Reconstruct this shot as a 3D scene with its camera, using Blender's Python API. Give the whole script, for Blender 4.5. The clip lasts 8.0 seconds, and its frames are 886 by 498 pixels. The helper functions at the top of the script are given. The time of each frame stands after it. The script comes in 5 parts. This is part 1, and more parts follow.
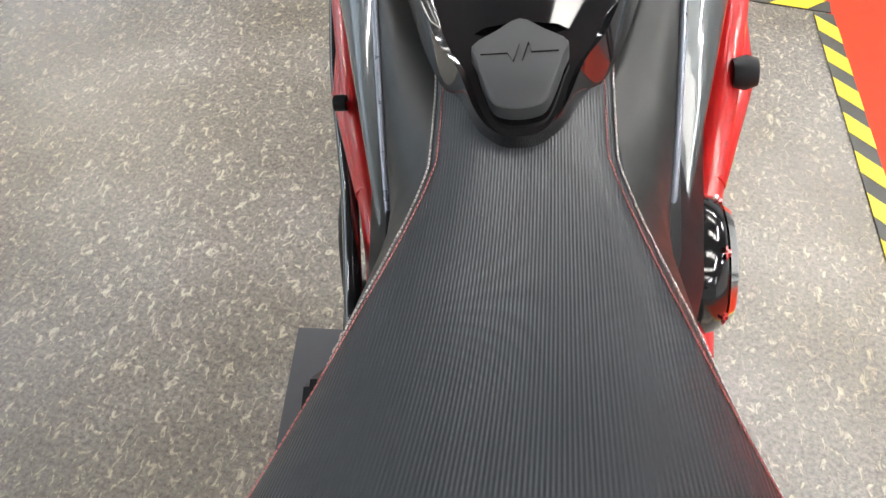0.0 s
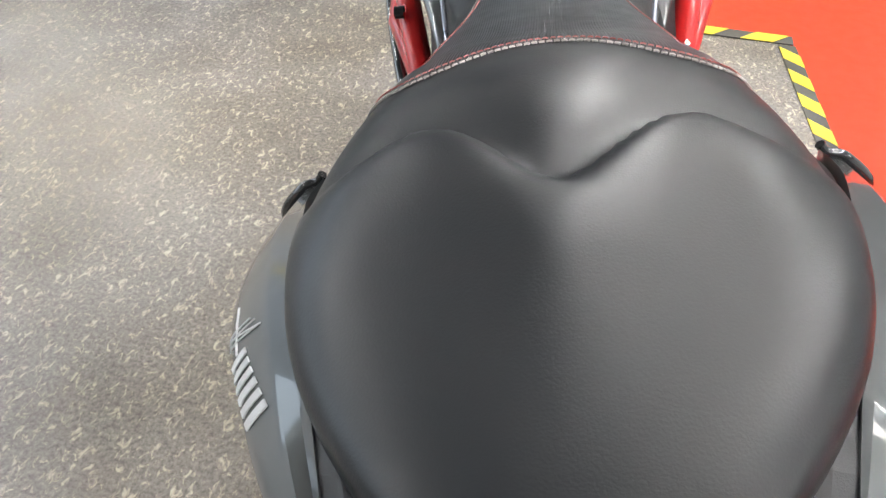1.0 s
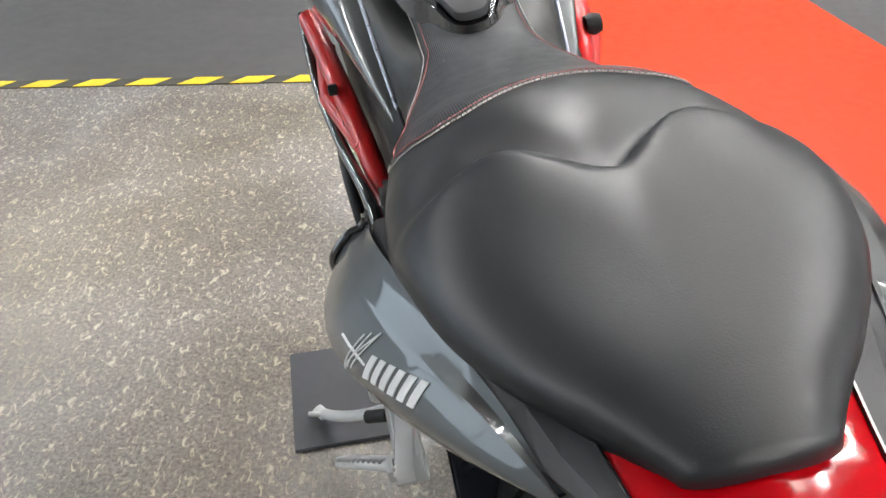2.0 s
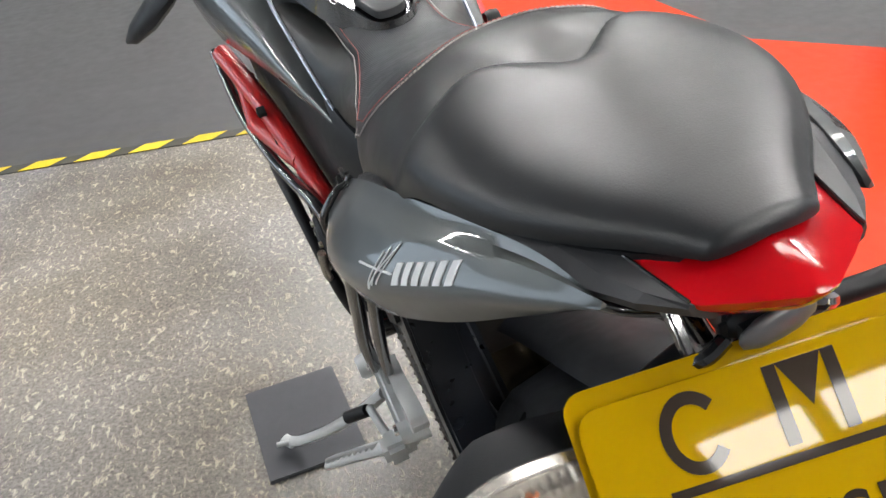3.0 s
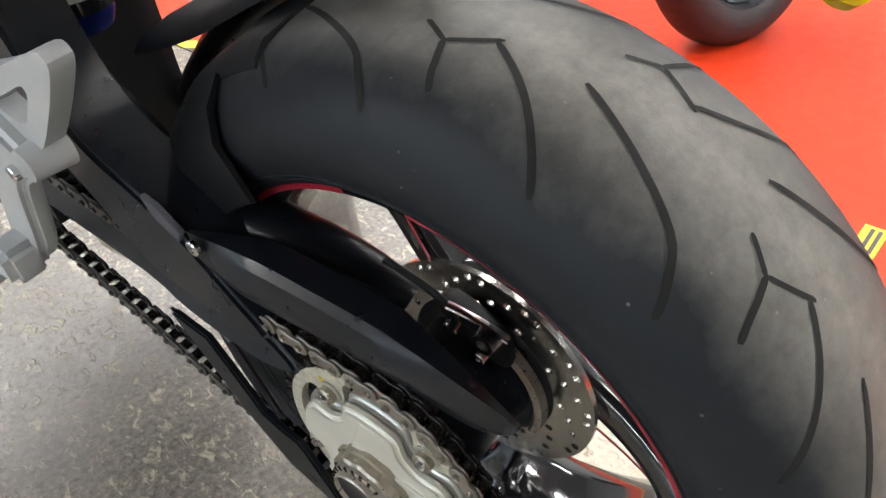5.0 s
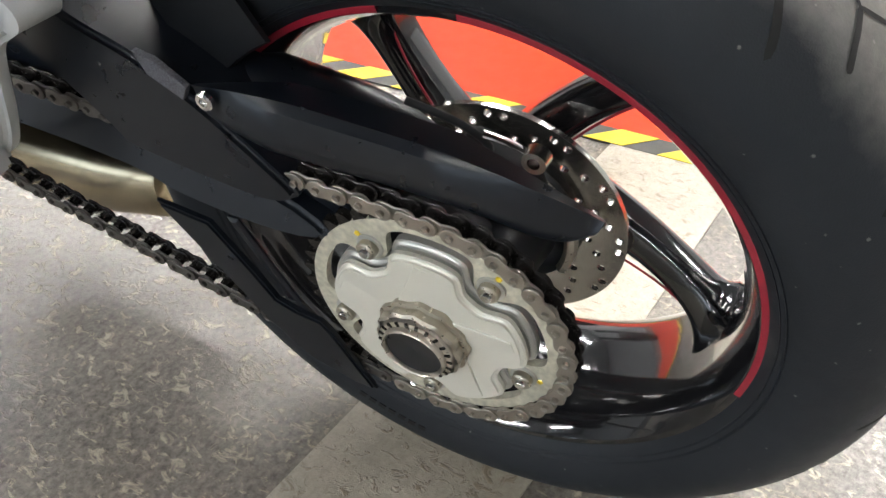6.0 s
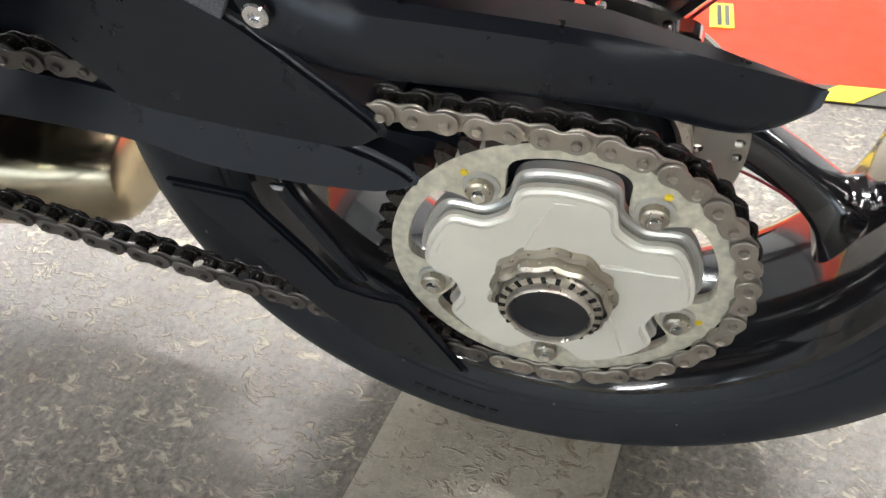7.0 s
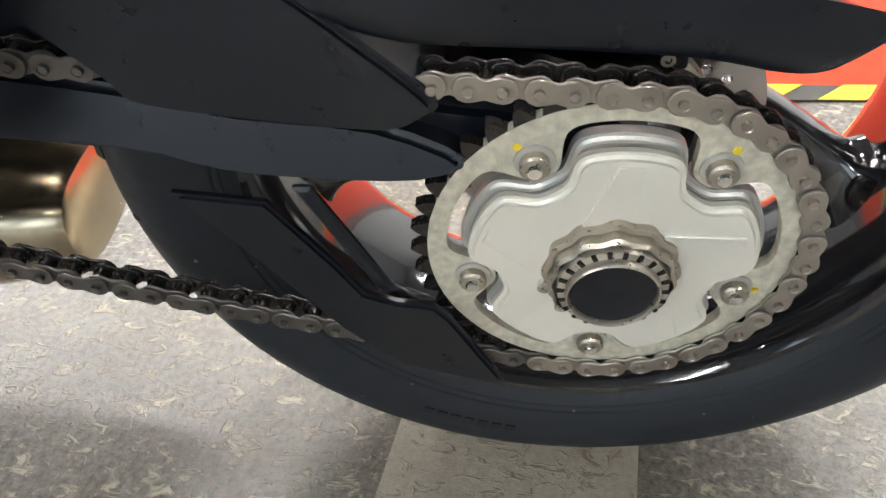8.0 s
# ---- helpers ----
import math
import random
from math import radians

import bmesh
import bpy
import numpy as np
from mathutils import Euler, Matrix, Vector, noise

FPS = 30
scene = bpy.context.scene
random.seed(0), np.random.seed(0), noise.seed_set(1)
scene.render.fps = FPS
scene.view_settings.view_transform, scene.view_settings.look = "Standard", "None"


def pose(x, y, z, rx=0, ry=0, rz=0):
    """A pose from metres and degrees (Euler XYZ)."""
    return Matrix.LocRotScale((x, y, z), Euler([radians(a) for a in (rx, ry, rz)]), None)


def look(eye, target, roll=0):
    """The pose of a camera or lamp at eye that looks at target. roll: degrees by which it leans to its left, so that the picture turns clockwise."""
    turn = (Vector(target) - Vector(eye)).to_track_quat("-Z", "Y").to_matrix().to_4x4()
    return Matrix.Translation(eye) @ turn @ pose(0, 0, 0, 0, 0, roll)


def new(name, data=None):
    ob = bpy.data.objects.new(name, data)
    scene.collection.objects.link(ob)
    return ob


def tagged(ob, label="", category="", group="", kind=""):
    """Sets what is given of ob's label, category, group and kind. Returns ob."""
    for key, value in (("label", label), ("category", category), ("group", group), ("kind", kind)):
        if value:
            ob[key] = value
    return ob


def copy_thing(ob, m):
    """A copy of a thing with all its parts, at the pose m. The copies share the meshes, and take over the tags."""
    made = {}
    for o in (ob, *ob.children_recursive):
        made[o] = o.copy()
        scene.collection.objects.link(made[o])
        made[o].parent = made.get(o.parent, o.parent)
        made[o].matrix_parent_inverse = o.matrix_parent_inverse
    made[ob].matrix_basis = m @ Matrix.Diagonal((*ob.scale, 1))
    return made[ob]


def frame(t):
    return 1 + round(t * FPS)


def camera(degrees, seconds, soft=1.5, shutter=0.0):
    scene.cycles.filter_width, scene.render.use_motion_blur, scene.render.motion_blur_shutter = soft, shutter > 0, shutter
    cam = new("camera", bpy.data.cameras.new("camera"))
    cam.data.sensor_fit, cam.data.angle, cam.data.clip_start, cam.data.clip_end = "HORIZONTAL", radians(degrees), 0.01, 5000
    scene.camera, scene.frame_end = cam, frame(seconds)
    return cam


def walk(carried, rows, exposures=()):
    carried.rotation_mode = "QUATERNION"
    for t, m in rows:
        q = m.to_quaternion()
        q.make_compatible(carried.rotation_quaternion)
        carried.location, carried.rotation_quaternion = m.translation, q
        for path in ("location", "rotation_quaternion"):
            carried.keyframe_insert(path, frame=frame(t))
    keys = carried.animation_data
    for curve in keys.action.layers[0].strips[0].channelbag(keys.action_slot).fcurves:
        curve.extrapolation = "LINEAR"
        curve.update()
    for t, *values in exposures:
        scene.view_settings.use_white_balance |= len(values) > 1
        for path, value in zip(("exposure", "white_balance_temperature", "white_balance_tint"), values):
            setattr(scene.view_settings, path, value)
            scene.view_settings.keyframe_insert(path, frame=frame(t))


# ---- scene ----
cam = camera(58.4, 8.0)
PATH = [
    (0, (0.206, 0.318, 1.182), (-0.057, 1.552, -0.37), 2.0),
    (0.5, (0.24, 0.162, 1.175), (-0.039, 1.494, -0.29), 2.1),
    (1, (0.237, -0.031, 1.144), (-0.063, 1.394, -0.226), 1.8),
    (1.5, (0.194, -0.093, 1.17), (-0.026, 1.419, -0.121), 0.2),
    (1.7, (0.172, -0.11, 1.179), (0.026, 1.429, -0.09), -0.5),
    (2.8, (0.089, -0.196, 1.147), (0.287, 1.428, -0.003), -5.3),
    (3, (0.072, -0.223, 1.141), (0.295, 1.405, 0.001), -6.1),
    (3.5, (0.037, -0.281, 1.109), (0.414, 1.328, -0.016), -5.2),
    (4, (0.015, -0.268, 1.031), (0.669, 1.248, -0.097), -1.9),
    (4.5, (0.004, -0.208, 0.895), (0.943, 1.151, -0.233), 0.2),
    (5, (-0.021, -0.159, 0.782), (1.086, 1.015, -0.4), 0.5),
    (5.2, (-0.031, -0.152, 0.74), (1.138, 0.962, -0.439), 1.0),
    (6.3, (-0.137, -0.05, 0.688), (1.16, 0.762, -0.6), -1.3),
    (6.5, (-0.13, -0.017, 0.674), (1.183, 0.758, -0.62), -2.4),
    (7, (-0.12, 0.07, 0.604), (1.266, 0.697, -0.695), -3.0),
    (7.5, (-0.11, 0.094, 0.562), (1.375, 0.561, -0.693), -3.0),
    (8, (-0.137, 0.151, 0.559), (1.405, 0.553, -0.649), -3.0),
]
EXPOSURES = [(0.0, 0.05), (0.5, 0.13), (1.0, 0.3), (1.7, 0.25), (3.0, 0.22), (3.5, 0.12), (4.0, 0.1), (4.5, 0.22), (5.0, 0.45), (6.5, 0.58), (7.0, 0.66), (8.0, 0.65)]
walk(cam, [(t, look(eye, target, roll)) for t, eye, target, roll in PATH], EXPOSURES)

# ---- world and large lights ----
world = bpy.data.worlds.new("world")
scene.world = world
world.use_nodes = True
world.node_tree.nodes["Background"].inputs[0].default_value = (0.9, 0.95, 1.0, 1)
world.node_tree.nodes["Background"].inputs[1].default_value = 0.15

LIGHT, TUBE, DAY = 12.5, 125.0, 1.8
# unseen battens added to brighten floor and seat, at assumed places
FILL_BATTENS = [(2.37, -0.9), (2.37, 2.0), (2.37, 4.9), (4.9, -3.88), (4.9, 0.5), (4.9, 4.9)] + [(0.1, 2.7), (0.1, 5.3)] + [(-4.2, y) for y in (-3.88, -0.9, 2.0, 4.9)]
# first three follow from the plate's reflections; the regular rows are added fill
PANELS = [(1.56, -3.38, 20), (0.90, -1.96, 11), (1.56, -1.82, 11)] + [(x, y, 11) for x in (0.9, 1.56) for y in (-0.3, 1.3, 2.9, 4.5)]


# ---- materials ----
def mat(name, color, rough=0.5, metal=0.0, coat=0.0, bump=0.0, bump_scale=400.0, vary=0.15, vary_scale=12.0, rvary=0.1, spec=0.5):
    """Principled surface with colour and roughness variation at two scales and a fine relief."""
    m = bpy.data.materials.new(name)
    m.use_nodes = True
    nt = m.node_tree
    b = nt.nodes["Principled BSDF"]
    tc = nt.nodes.new("ShaderNodeTexCoord")
    n1 = nt.nodes.new("ShaderNodeTexNoise")
    n1.inputs["Scale"].default_value = vary_scale
    n1.inputs["Detail"].default_value = 6
    nt.links.new(tc.outputs["Object"], n1.inputs["Vector"])
    ramp = nt.nodes.new("ShaderNodeMixRGB")
    ramp.inputs[1].default_value = (*[c * (1 - vary) for c in color], 1)
    ramp.inputs[2].default_value = (*[min(1, c * (1 + vary)) for c in color], 1)
    nt.links.new(n1.outputs["Fac"], ramp.inputs[0])
    nt.links.new(ramp.outputs[0], b.inputs["Base Color"])
    mr = nt.nodes.new("ShaderNodeMapRange")
    mr.inputs["To Min"].default_value = max(0.02, rough - rvary)
    mr.inputs["To Max"].default_value = min(1.0, rough + rvary)
    n2 = nt.nodes.new("ShaderNodeTexNoise")
    n2.inputs["Scale"].default_value = vary_scale * 5
    n2.inputs["Detail"].default_value = 4
    nt.links.new(tc.outputs["Object"], n2.inputs["Vector"])
    nt.links.new(n2.outputs["Fac"], mr.inputs["Value"])
    nt.links.new(mr.outputs[0], b.inputs["Roughness"])
    b.inputs["Metallic"].default_value = metal
    b.inputs["Specular IOR Level"].default_value = spec
    b.inputs["Coat Weight"].default_value = coat
    b.inputs["Coat Roughness"].default_value = 0.04
    if bump:
        n3 = nt.nodes.new("ShaderNodeTexNoise")
        n3.inputs["Scale"].default_value = bump_scale
        n3.inputs["Detail"].default_value = 3
        nt.links.new(tc.outputs["Object"], n3.inputs["Vector"])
        bp = nt.nodes.new("ShaderNodeBump")
        bp.inputs["Strength"].default_value = bump
        bp.inputs["Distance"].default_value = 0.001
        nt.links.new(n3.outputs["Fac"], bp.inputs["Height"])
        nt.links.new(bp.outputs["Normal"], b.inputs["Normal"])
    return m


def node(nt, kind, **vals):
    n = nt.nodes.new(kind)
    for k, v in vals.items():
        n.inputs[k.replace("_", " ")].default_value = v
    return n


def ribbed_vinyl():
    """Black seat cover with fine ribs that run along the bike."""
    m = mat("ribbed_vinyl", (0.019, 0.0225, 0.027), 0.38, vary=0.1)
    nt = m.node_tree
    b = nt.nodes["Principled BSDF"]
    tc = nt.nodes.new("ShaderNodeTexCoord")
    w = nt.nodes.new("ShaderNodeTexWave")
    w.wave_type, w.bands_direction, w.wave_profile = "BANDS", "X", "SIN"
    w.inputs["Scale"].default_value = 150
    w.inputs["Distortion"].default_value = 0
    nt.links.new(tc.outputs["Object"], w.inputs["Vector"])
    bp = nt.nodes.new("ShaderNodeBump")
    bp.inputs["Strength"].default_value = 0.42
    bp.inputs["Distance"].default_value = 0.0006
    nt.links.new(w.outputs["Fac"], bp.inputs["Height"])
    nt.links.new(bp.outputs["Normal"], b.inputs["Normal"])
    return m


def stone_floor(name, c1, c2, c3, rough):
    """Stone-look sheet floor: mottled ground with short pale flecks and a pitted relief."""
    m = bpy.data.materials.new(name)
    m.use_nodes = True
    nt = m.node_tree
    b = nt.nodes["Principled BSDF"]
    tc = nt.nodes.new("ShaderNodeTexCoord")
    big = node(nt, "ShaderNodeTexNoise", Scale=2.2, Detail=6.0)
    nt.links.new(tc.outputs["Object"], big.inputs["Vector"])
    fine = node(nt, "ShaderNodeTexNoise", Scale=120.0, Detail=6.0, Roughness=0.72)
    nt.links.new(tc.outputs["Object"], fine.inputs["Vector"])
    mx = nt.nodes.new("ShaderNodeMixRGB")
    mx.inputs[1].default_value = (*c1, 1)
    mx.inputs[2].default_value = (*c2, 1)
    r0 = node(nt, "ShaderNodeMapRange")
    r0.inputs["From Min"].default_value, r0.inputs["From Max"].default_value = 0.35, 0.65
    nt.links.new(fine.outputs["Fac"], r0.inputs["Value"])
    nt.links.new(r0.outputs[0], mx.inputs[0])
    # flecks: warped noise, stretched one way
    mp = nt.nodes.new("ShaderNodeMapping")
    mp.inputs["Scale"].default_value = (72, 44, 72)
    mp.inputs["Rotation"].default_value = (0, 0, 0.5)
    nt.links.new(tc.outputs["Object"], mp.inputs["Vector"])
    fl = node(nt, "ShaderNodeTexNoise", Scale=1.0, Detail=4.0, Roughness=0.65, Distortion=0.9)
    nt.links.new(mp.outputs[0], fl.inputs["Vector"])
    r1 = node(nt, "ShaderNodeMapRange")
    r1.inputs["From Min"].default_value, r1.inputs["From Max"].default_value = 0.545, 0.66
    nt.links.new(fl.outputs["Fac"], r1.inputs["Value"])
    mx2 = nt.nodes.new("ShaderNodeMixRGB")
    mx2.inputs[2].default_value = (*c3, 1)
    nt.links.new(r1.outputs[0], mx2.inputs[0])
    nt.links.new(mx.outputs[0], mx2.inputs[1])
    mul = nt.nodes.new("ShaderNodeMixRGB")
    mul.blend_type = "MULTIPLY"
    mul.inputs[0].default_value = 1.0
    r2 = node(nt, "ShaderNodeMapRange")
    r2.inputs["From Min"].default_value, r2.inputs["From Max"].default_value = 0.3, 0.7
    r2.inputs["To Min"].default_value, r2.inputs["To Max"].default_value = 0.64, 1.20
    nt.links.new(big.outputs["Fac"], r2.inputs["Value"])
    nt.links.new(mx2.outputs[0], mul.inputs[1])
    nt.links.new(r2.outputs[0], mul.inputs[2])
    drift = node(nt, "ShaderNodeTexNoise", Scale=1.1, Detail=3.0)
    nt.links.new(tc.outputs["Object"], drift.inputs["Vector"])
    r3 = node(nt, "ShaderNodeMapRange")
    r3.inputs["From Min"].default_value, r3.inputs["From Max"].default_value = 0.35, 0.65
    nt.links.new(drift.outputs["Fac"], r3.inputs["Value"])
    tint = nt.nodes.new("ShaderNodeMixRGB")
    tint.inputs[1].default_value = (1.05, 1.0, 0.90, 1)
    tint.inputs[2].default_value = (0.97, 0.99, 1.05, 1)
    nt.links.new(r3.outputs[0], tint.inputs[0])
    warm = nt.nodes.new("ShaderNodeMixRGB")
    warm.blend_type = "MULTIPLY"
    warm.inputs[0].default_value = 1.0
    nt.links.new(mul.outputs[0], warm.inputs[1])
    nt.links.new(tint.outputs[0], warm.inputs[2])
    nt.links.new(warm.outputs[0], b.inputs["Base Color"])
    b.inputs["Roughness"].default_value = rough
    bp = nt.nodes.new("ShaderNodeBump")
    bp.inputs["Strength"].default_value = 0.6
    bp.inputs["Distance"].default_value = 0.0016
    add = nt.nodes.new("ShaderNodeMath")
    add.operation = "ADD"
    nt.links.new(fine.outputs["Fac"], add.inputs[0])
    nt.links.new(r1.outputs[0], add.inputs[1])
    nt.links.new(add.outputs[0], bp.inputs["Height"])
    nt.links.new(bp.outputs["Normal"], b.inputs["Normal"])
    return m


def glow(name, color, strength):
    m = bpy.data.materials.new(name)
    m.use_nodes = True
    b = m.node_tree.nodes["Principled BSDF"]
    b.inputs["Base Color"].default_value = (0.9, 0.9, 0.9, 1)
    b.inputs["Emission Color"].default_value = (*color, 1)
    b.inputs["Emission Strength"].default_value = strength
    return m


def clear(name, color, rough=0.03, ior=1.45):
    m = bpy.data.materials.new(name)
    m.use_nodes = True
    b = m.node_tree.nodes["Principled BSDF"]
    b.inputs["Base Color"].default_value = (*color, 1)
    b.inputs["Transmission Weight"].default_value = 1.0
    b.inputs["Roughness"].default_value = rough
    b.inputs["IOR"].default_value = ior
    return m


def tyre_rubber():
    """Black rubber, dusty and scuffed over the running surface, dark on the flanks."""
    m = mat("tyre_rubber", (0.017, 0.0195, 0.0235), 0.50, bump=0.2, bump_scale=900, vary=0.2, vary_scale=14, spec=0.22)
    nt = m.node_tree
    b = nt.nodes["Principled BSDF"]
    tc = nt.nodes.new("ShaderNodeTexCoord")
    xyz = nt.nodes.new("ShaderNodeSeparateXYZ")
    nt.links.new(tc.outputs["Object"], xyz.inputs[0])
    ab = nt.nodes.new("ShaderNodeMath")
    ab.operation = "ABSOLUTE"
    nt.links.new(xyz.outputs[0], ab.inputs[0])
    n = node(nt, "ShaderNodeTexNoise", Scale=11.0, Detail=8.0, Roughness=0.65)
    nt.links.new(tc.outputs["Object"], n.inputs["Vector"])
    off = nt.nodes.new("ShaderNodeMath")
    off.operation = "MULTIPLY_ADD"
    off.inputs[1].default_value = 0.09
    nt.links.new(n.outputs["Fac"], off.inputs[0])
    nt.links.new(ab.outputs[0], off.inputs[2])
    edge = node(nt, "ShaderNodeMapRange")
    edge.inputs["From Min"].default_value, edge.inputs["From Max"].default_value = 0.040, 0.118
    edge.inputs["To Min"].default_value, edge.inputs["To Max"].default_value = 1.0, 0.0
    nt.links.new(off.outputs[0], edge.inputs["Value"])
    fine = node(nt, "ShaderNodeTexNoise", Scale=70.0, Detail=6.0, Roughness=0.7)
    nt.links.new(tc.outputs["Object"], fine.inputs["Vector"])
    dust = nt.nodes.new("ShaderNodeMixRGB")
    dust.inputs[1].default_value = (0.070, 0.069, 0.066, 1)
    dust.inputs[2].default_value = (0.30, 0.285, 0.250, 1)
    nt.links.new(fine.outputs["Fac"], dust.inputs[0])
    mx = nt.nodes.new("ShaderNodeMixRGB")
    nt.links.new(edge.outputs[0], mx.inputs[0])
    nt.links.new(b.inputs["Base Color"].links[0].from_socket, mx.inputs[1])
    nt.links.new(dust.outputs[0], mx.inputs[2])
    speck = node(nt, "ShaderNodeTexVoronoi", Scale=55.0, Randomness=1.0)
    nt.links.new(tc.outputs["Object"], speck.inputs["Vector"])
    size = nt.nodes.new("ShaderNodeMath")
    size.operation = "MULTIPLY_ADD"
    size.inputs[1].default_value = 0.35
    nt.links.new(fine.outputs["Fac"], size.inputs[0])
    nt.links.new(speck.outputs["Distance"], size.inputs[2])
    dot = node(nt, "ShaderNodeMapRange")
    dot.inputs["From Min"].default_value, dot.inputs["From Max"].default_value = 0.195, 0.235
    dot.inputs["To Min"].default_value, dot.inputs["To Max"].default_value = 0.55, 0.0
    nt.links.new(size.outputs[0], dot.inputs["Value"])
    chip = nt.nodes.new("ShaderNodeMixRGB")
    chip.inputs[2].default_value = (0.24, 0.23, 0.21, 1)
    nt.links.new(dot.outputs[0], chip.inputs[0])
    nt.links.new(mx.outputs[0], chip.inputs[1])
    nt.links.new(chip.outputs[0], b.inputs["Base Color"])
    return m


M_VINYL = mat("smooth_vinyl", (0.0085, 0.0100, 0.0125), 0.40, spec=0.5, bump=0.12, bump_scale=900, vary=0.06, vary_scale=6)
M_RIB = ribbed_vinyl()
M_PANEL = mat("knee_panel_plastic", (0.013, 0.0145, 0.014), 0.42, bump=0.15, bump_scale=1200, vary=0.08)
M_SATIN = mat("satin_black_paint", (0.006, 0.008, 0.012), 0.29, vary=0.12, rvary=0.05, bump=0.03, bump_scale=900, spec=0.36)
M_MATT = mat("matt_black_plastic", (0.008, 0.009, 0.011), 0.48, bump=0.2, bump_scale=1500, vary=0.1, spec=0.26)
M_GLOSS = mat("gloss_black_plastic", (0.008, 0.008, 0.009), 0.12, coat=1.0, vary=0.1, rvary=0.04)
M_TAIL = mat("grey_black_tail_plastic", (0.026, 0.028, 0.032), 0.5, bump=0.15, bump_scale=1500, vary=0.08)
M_GUN = mat("gunmetal_paint", (0.085, 0.094, 0.097), 0.36, metal=0.6, coat=1.0, vary=0.06, rvary=0.04)
M_RED = mat("red_frame_paint", (0.55, 0.012, 0.012), 0.3, coat=0.6, vary=0.1, rvary=0.05)
M_STRIPE = mat("dark_red_pinstripe", (0.26, 0.010, 0.025), 0.35, vary=0.25, vary_scale=90)
M_LENS = mat("red_lamp_lens", (0.40, 0.0022, 0.006), 0.14, spec=0.45, coat=0.25, vary=0.25, vary_scale=22, rvary=0.03)
M_STRIP = mat("silver_trim", (0.38, 0.42, 0.50), 0.3, metal=0.6, vary=0.05)
M_ALU = mat("cast_aluminium", (0.50, 0.52, 0.525), 0.42, metal=0.25, bump=0.15, bump_scale=700, vary=0.1, vary_scale=30)
M_ZINC = mat("zinc_plated_steel", (0.56, 0.54, 0.44), 0.5, metal=0.4, bump=0.5, bump_scale=400, vary=0.55, vary_scale=170)
M_CARRIER = mat("machined_aluminium", (0.70, 0.685, 0.61), 0.38, metal=0.3, bump=0.05, bump_scale=500, vary=0.06)
M_FLANGE = mat("polished_flange", (0.52, 0.52, 0.49), 0.36, metal=0.7, vary=0.1)
M_NUT = mat("nickel_nut", (0.38, 0.345, 0.28), 0.30, metal=0.8, vary=0.15, vary_scale=60)
M_CHAIND = mat("darkened_chain_steel", (0.12, 0.11, 0.10), 0.4, metal=0.7, bump=0.2, vary=0.4, vary_scale=80)
M_LOCK = mat("dull_nickel", (0.52, 0.48, 0.41), 0.3, metal=0.8, vary=0.12, vary_scale=60)
M_CHAIN = mat("chain_steel", (0.33, 0.30, 0.26), 0.38, metal=0.8, bump=0.2, vary=0.25, vary_scale=80)
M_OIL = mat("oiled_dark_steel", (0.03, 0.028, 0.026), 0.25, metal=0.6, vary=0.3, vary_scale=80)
M_CHROME = mat("polished_steel", (0.75, 0.75, 0.74), 0.12, metal=1.0, vary=0.06)
M_DISC = mat("brake_disc_steel", (0.40, 0.39, 0.365), 0.17, metal=0.95, vary=0.12, vary_scale=30)
M_TYRE = tyre_rubber()
M_RUBBER = mat("plain_black_rubber", (0.022, 0.022, 0.023), 0.55, bump=0.2, bump_scale=900, vary=0.2)
# near-black: paints the shade of the uncut tread grooves; also on sidewall marks
M_GROOVE = mat("near_black_rubber", (0.006, 0.006, 0.006), 0.9, vary=0.1)
M_YELLOW = mat("yellow_reflective_plate", (0.40, 0.242, 0.001), 0.03, spec=0.5, vary=0.03, rvary=0.008)
M_INK = mat("dark_lettering", (0.035, 0.026, 0.02), 0.05, rvary=0.01, vary=0.1)
M_BLUE = mat("blue_print", (0.012, 0.045, 0.24), 0.1, rvary=0.02, vary=0.05)
M_WHITE = mat("white_print", (0.62, 0.64, 0.66), 0.4, vary=0.05)
M_THREAD = mat("white_thread", (0.42, 0.40, 0.385), 0.8, vary=0.1)
M_THREADR = mat("pink_thread", (0.36, 0.12, 0.11), 0.8, vary=0.1)
M_PLASTICW = mat("white_plastic", (0.60, 0.62, 0.61), 0.4, vary=0.08)
M_FLUID = mat("pale_bottle_plastic", (0.62, 0.58, 0.36), 0.4, vary=0.15, vary_scale=30)
M_BLUEAN = mat("blue_anodised", (0.008, 0.018, 0.11), 0.35, metal=0.5)
M_ORANGE = mat("orange_bulb", (0.62, 0.16, 0.04), 0.15)
M_REFL = mat("lamp_reflector", (0.62, 0.60, 0.56), 0.22, metal=0.75, vary=0.2, vary_scale=160)
M_SHEEN = mat("painted_sheen", (0.085, 0.085, 0.10), 0.7, bump=0.9, bump_scale=900, vary=0.95, vary_scale=900)
M_GREYPL = mat("grey_moulded_plastic", (0.07, 0.073, 0.078), 0.45, bump=0.1, vary=0.1)
M_BADGE = mat("matt_badge", (0.045, 0.048, 0.052), 0.5, vary=0.05)
M_CLEAR = clear("clear_lens", (0.97, 0.97, 0.97), 0.04, 1.35)
M_GREYREF = mat("grey_reflector", (0.075, 0.075, 0.08), 0.35, coat=0.5)
M_PIPE = mat("dark_steel_pipe", (0.05, 0.047, 0.044), 0.3, metal=0.8, vary=0.2, vary_scale=20)
M_EXH = mat("heat_tinted_exhaust", (0.42, 0.36, 0.25), 0.22, metal=1.0, vary=0.3, vary_scale=20)
M_FLOOR = stone_floor("stone_look_floor", (0.13, 0.12, 0.112), (0.30, 0.28, 0.258), (0.50, 0.465, 0.37), 0.16)
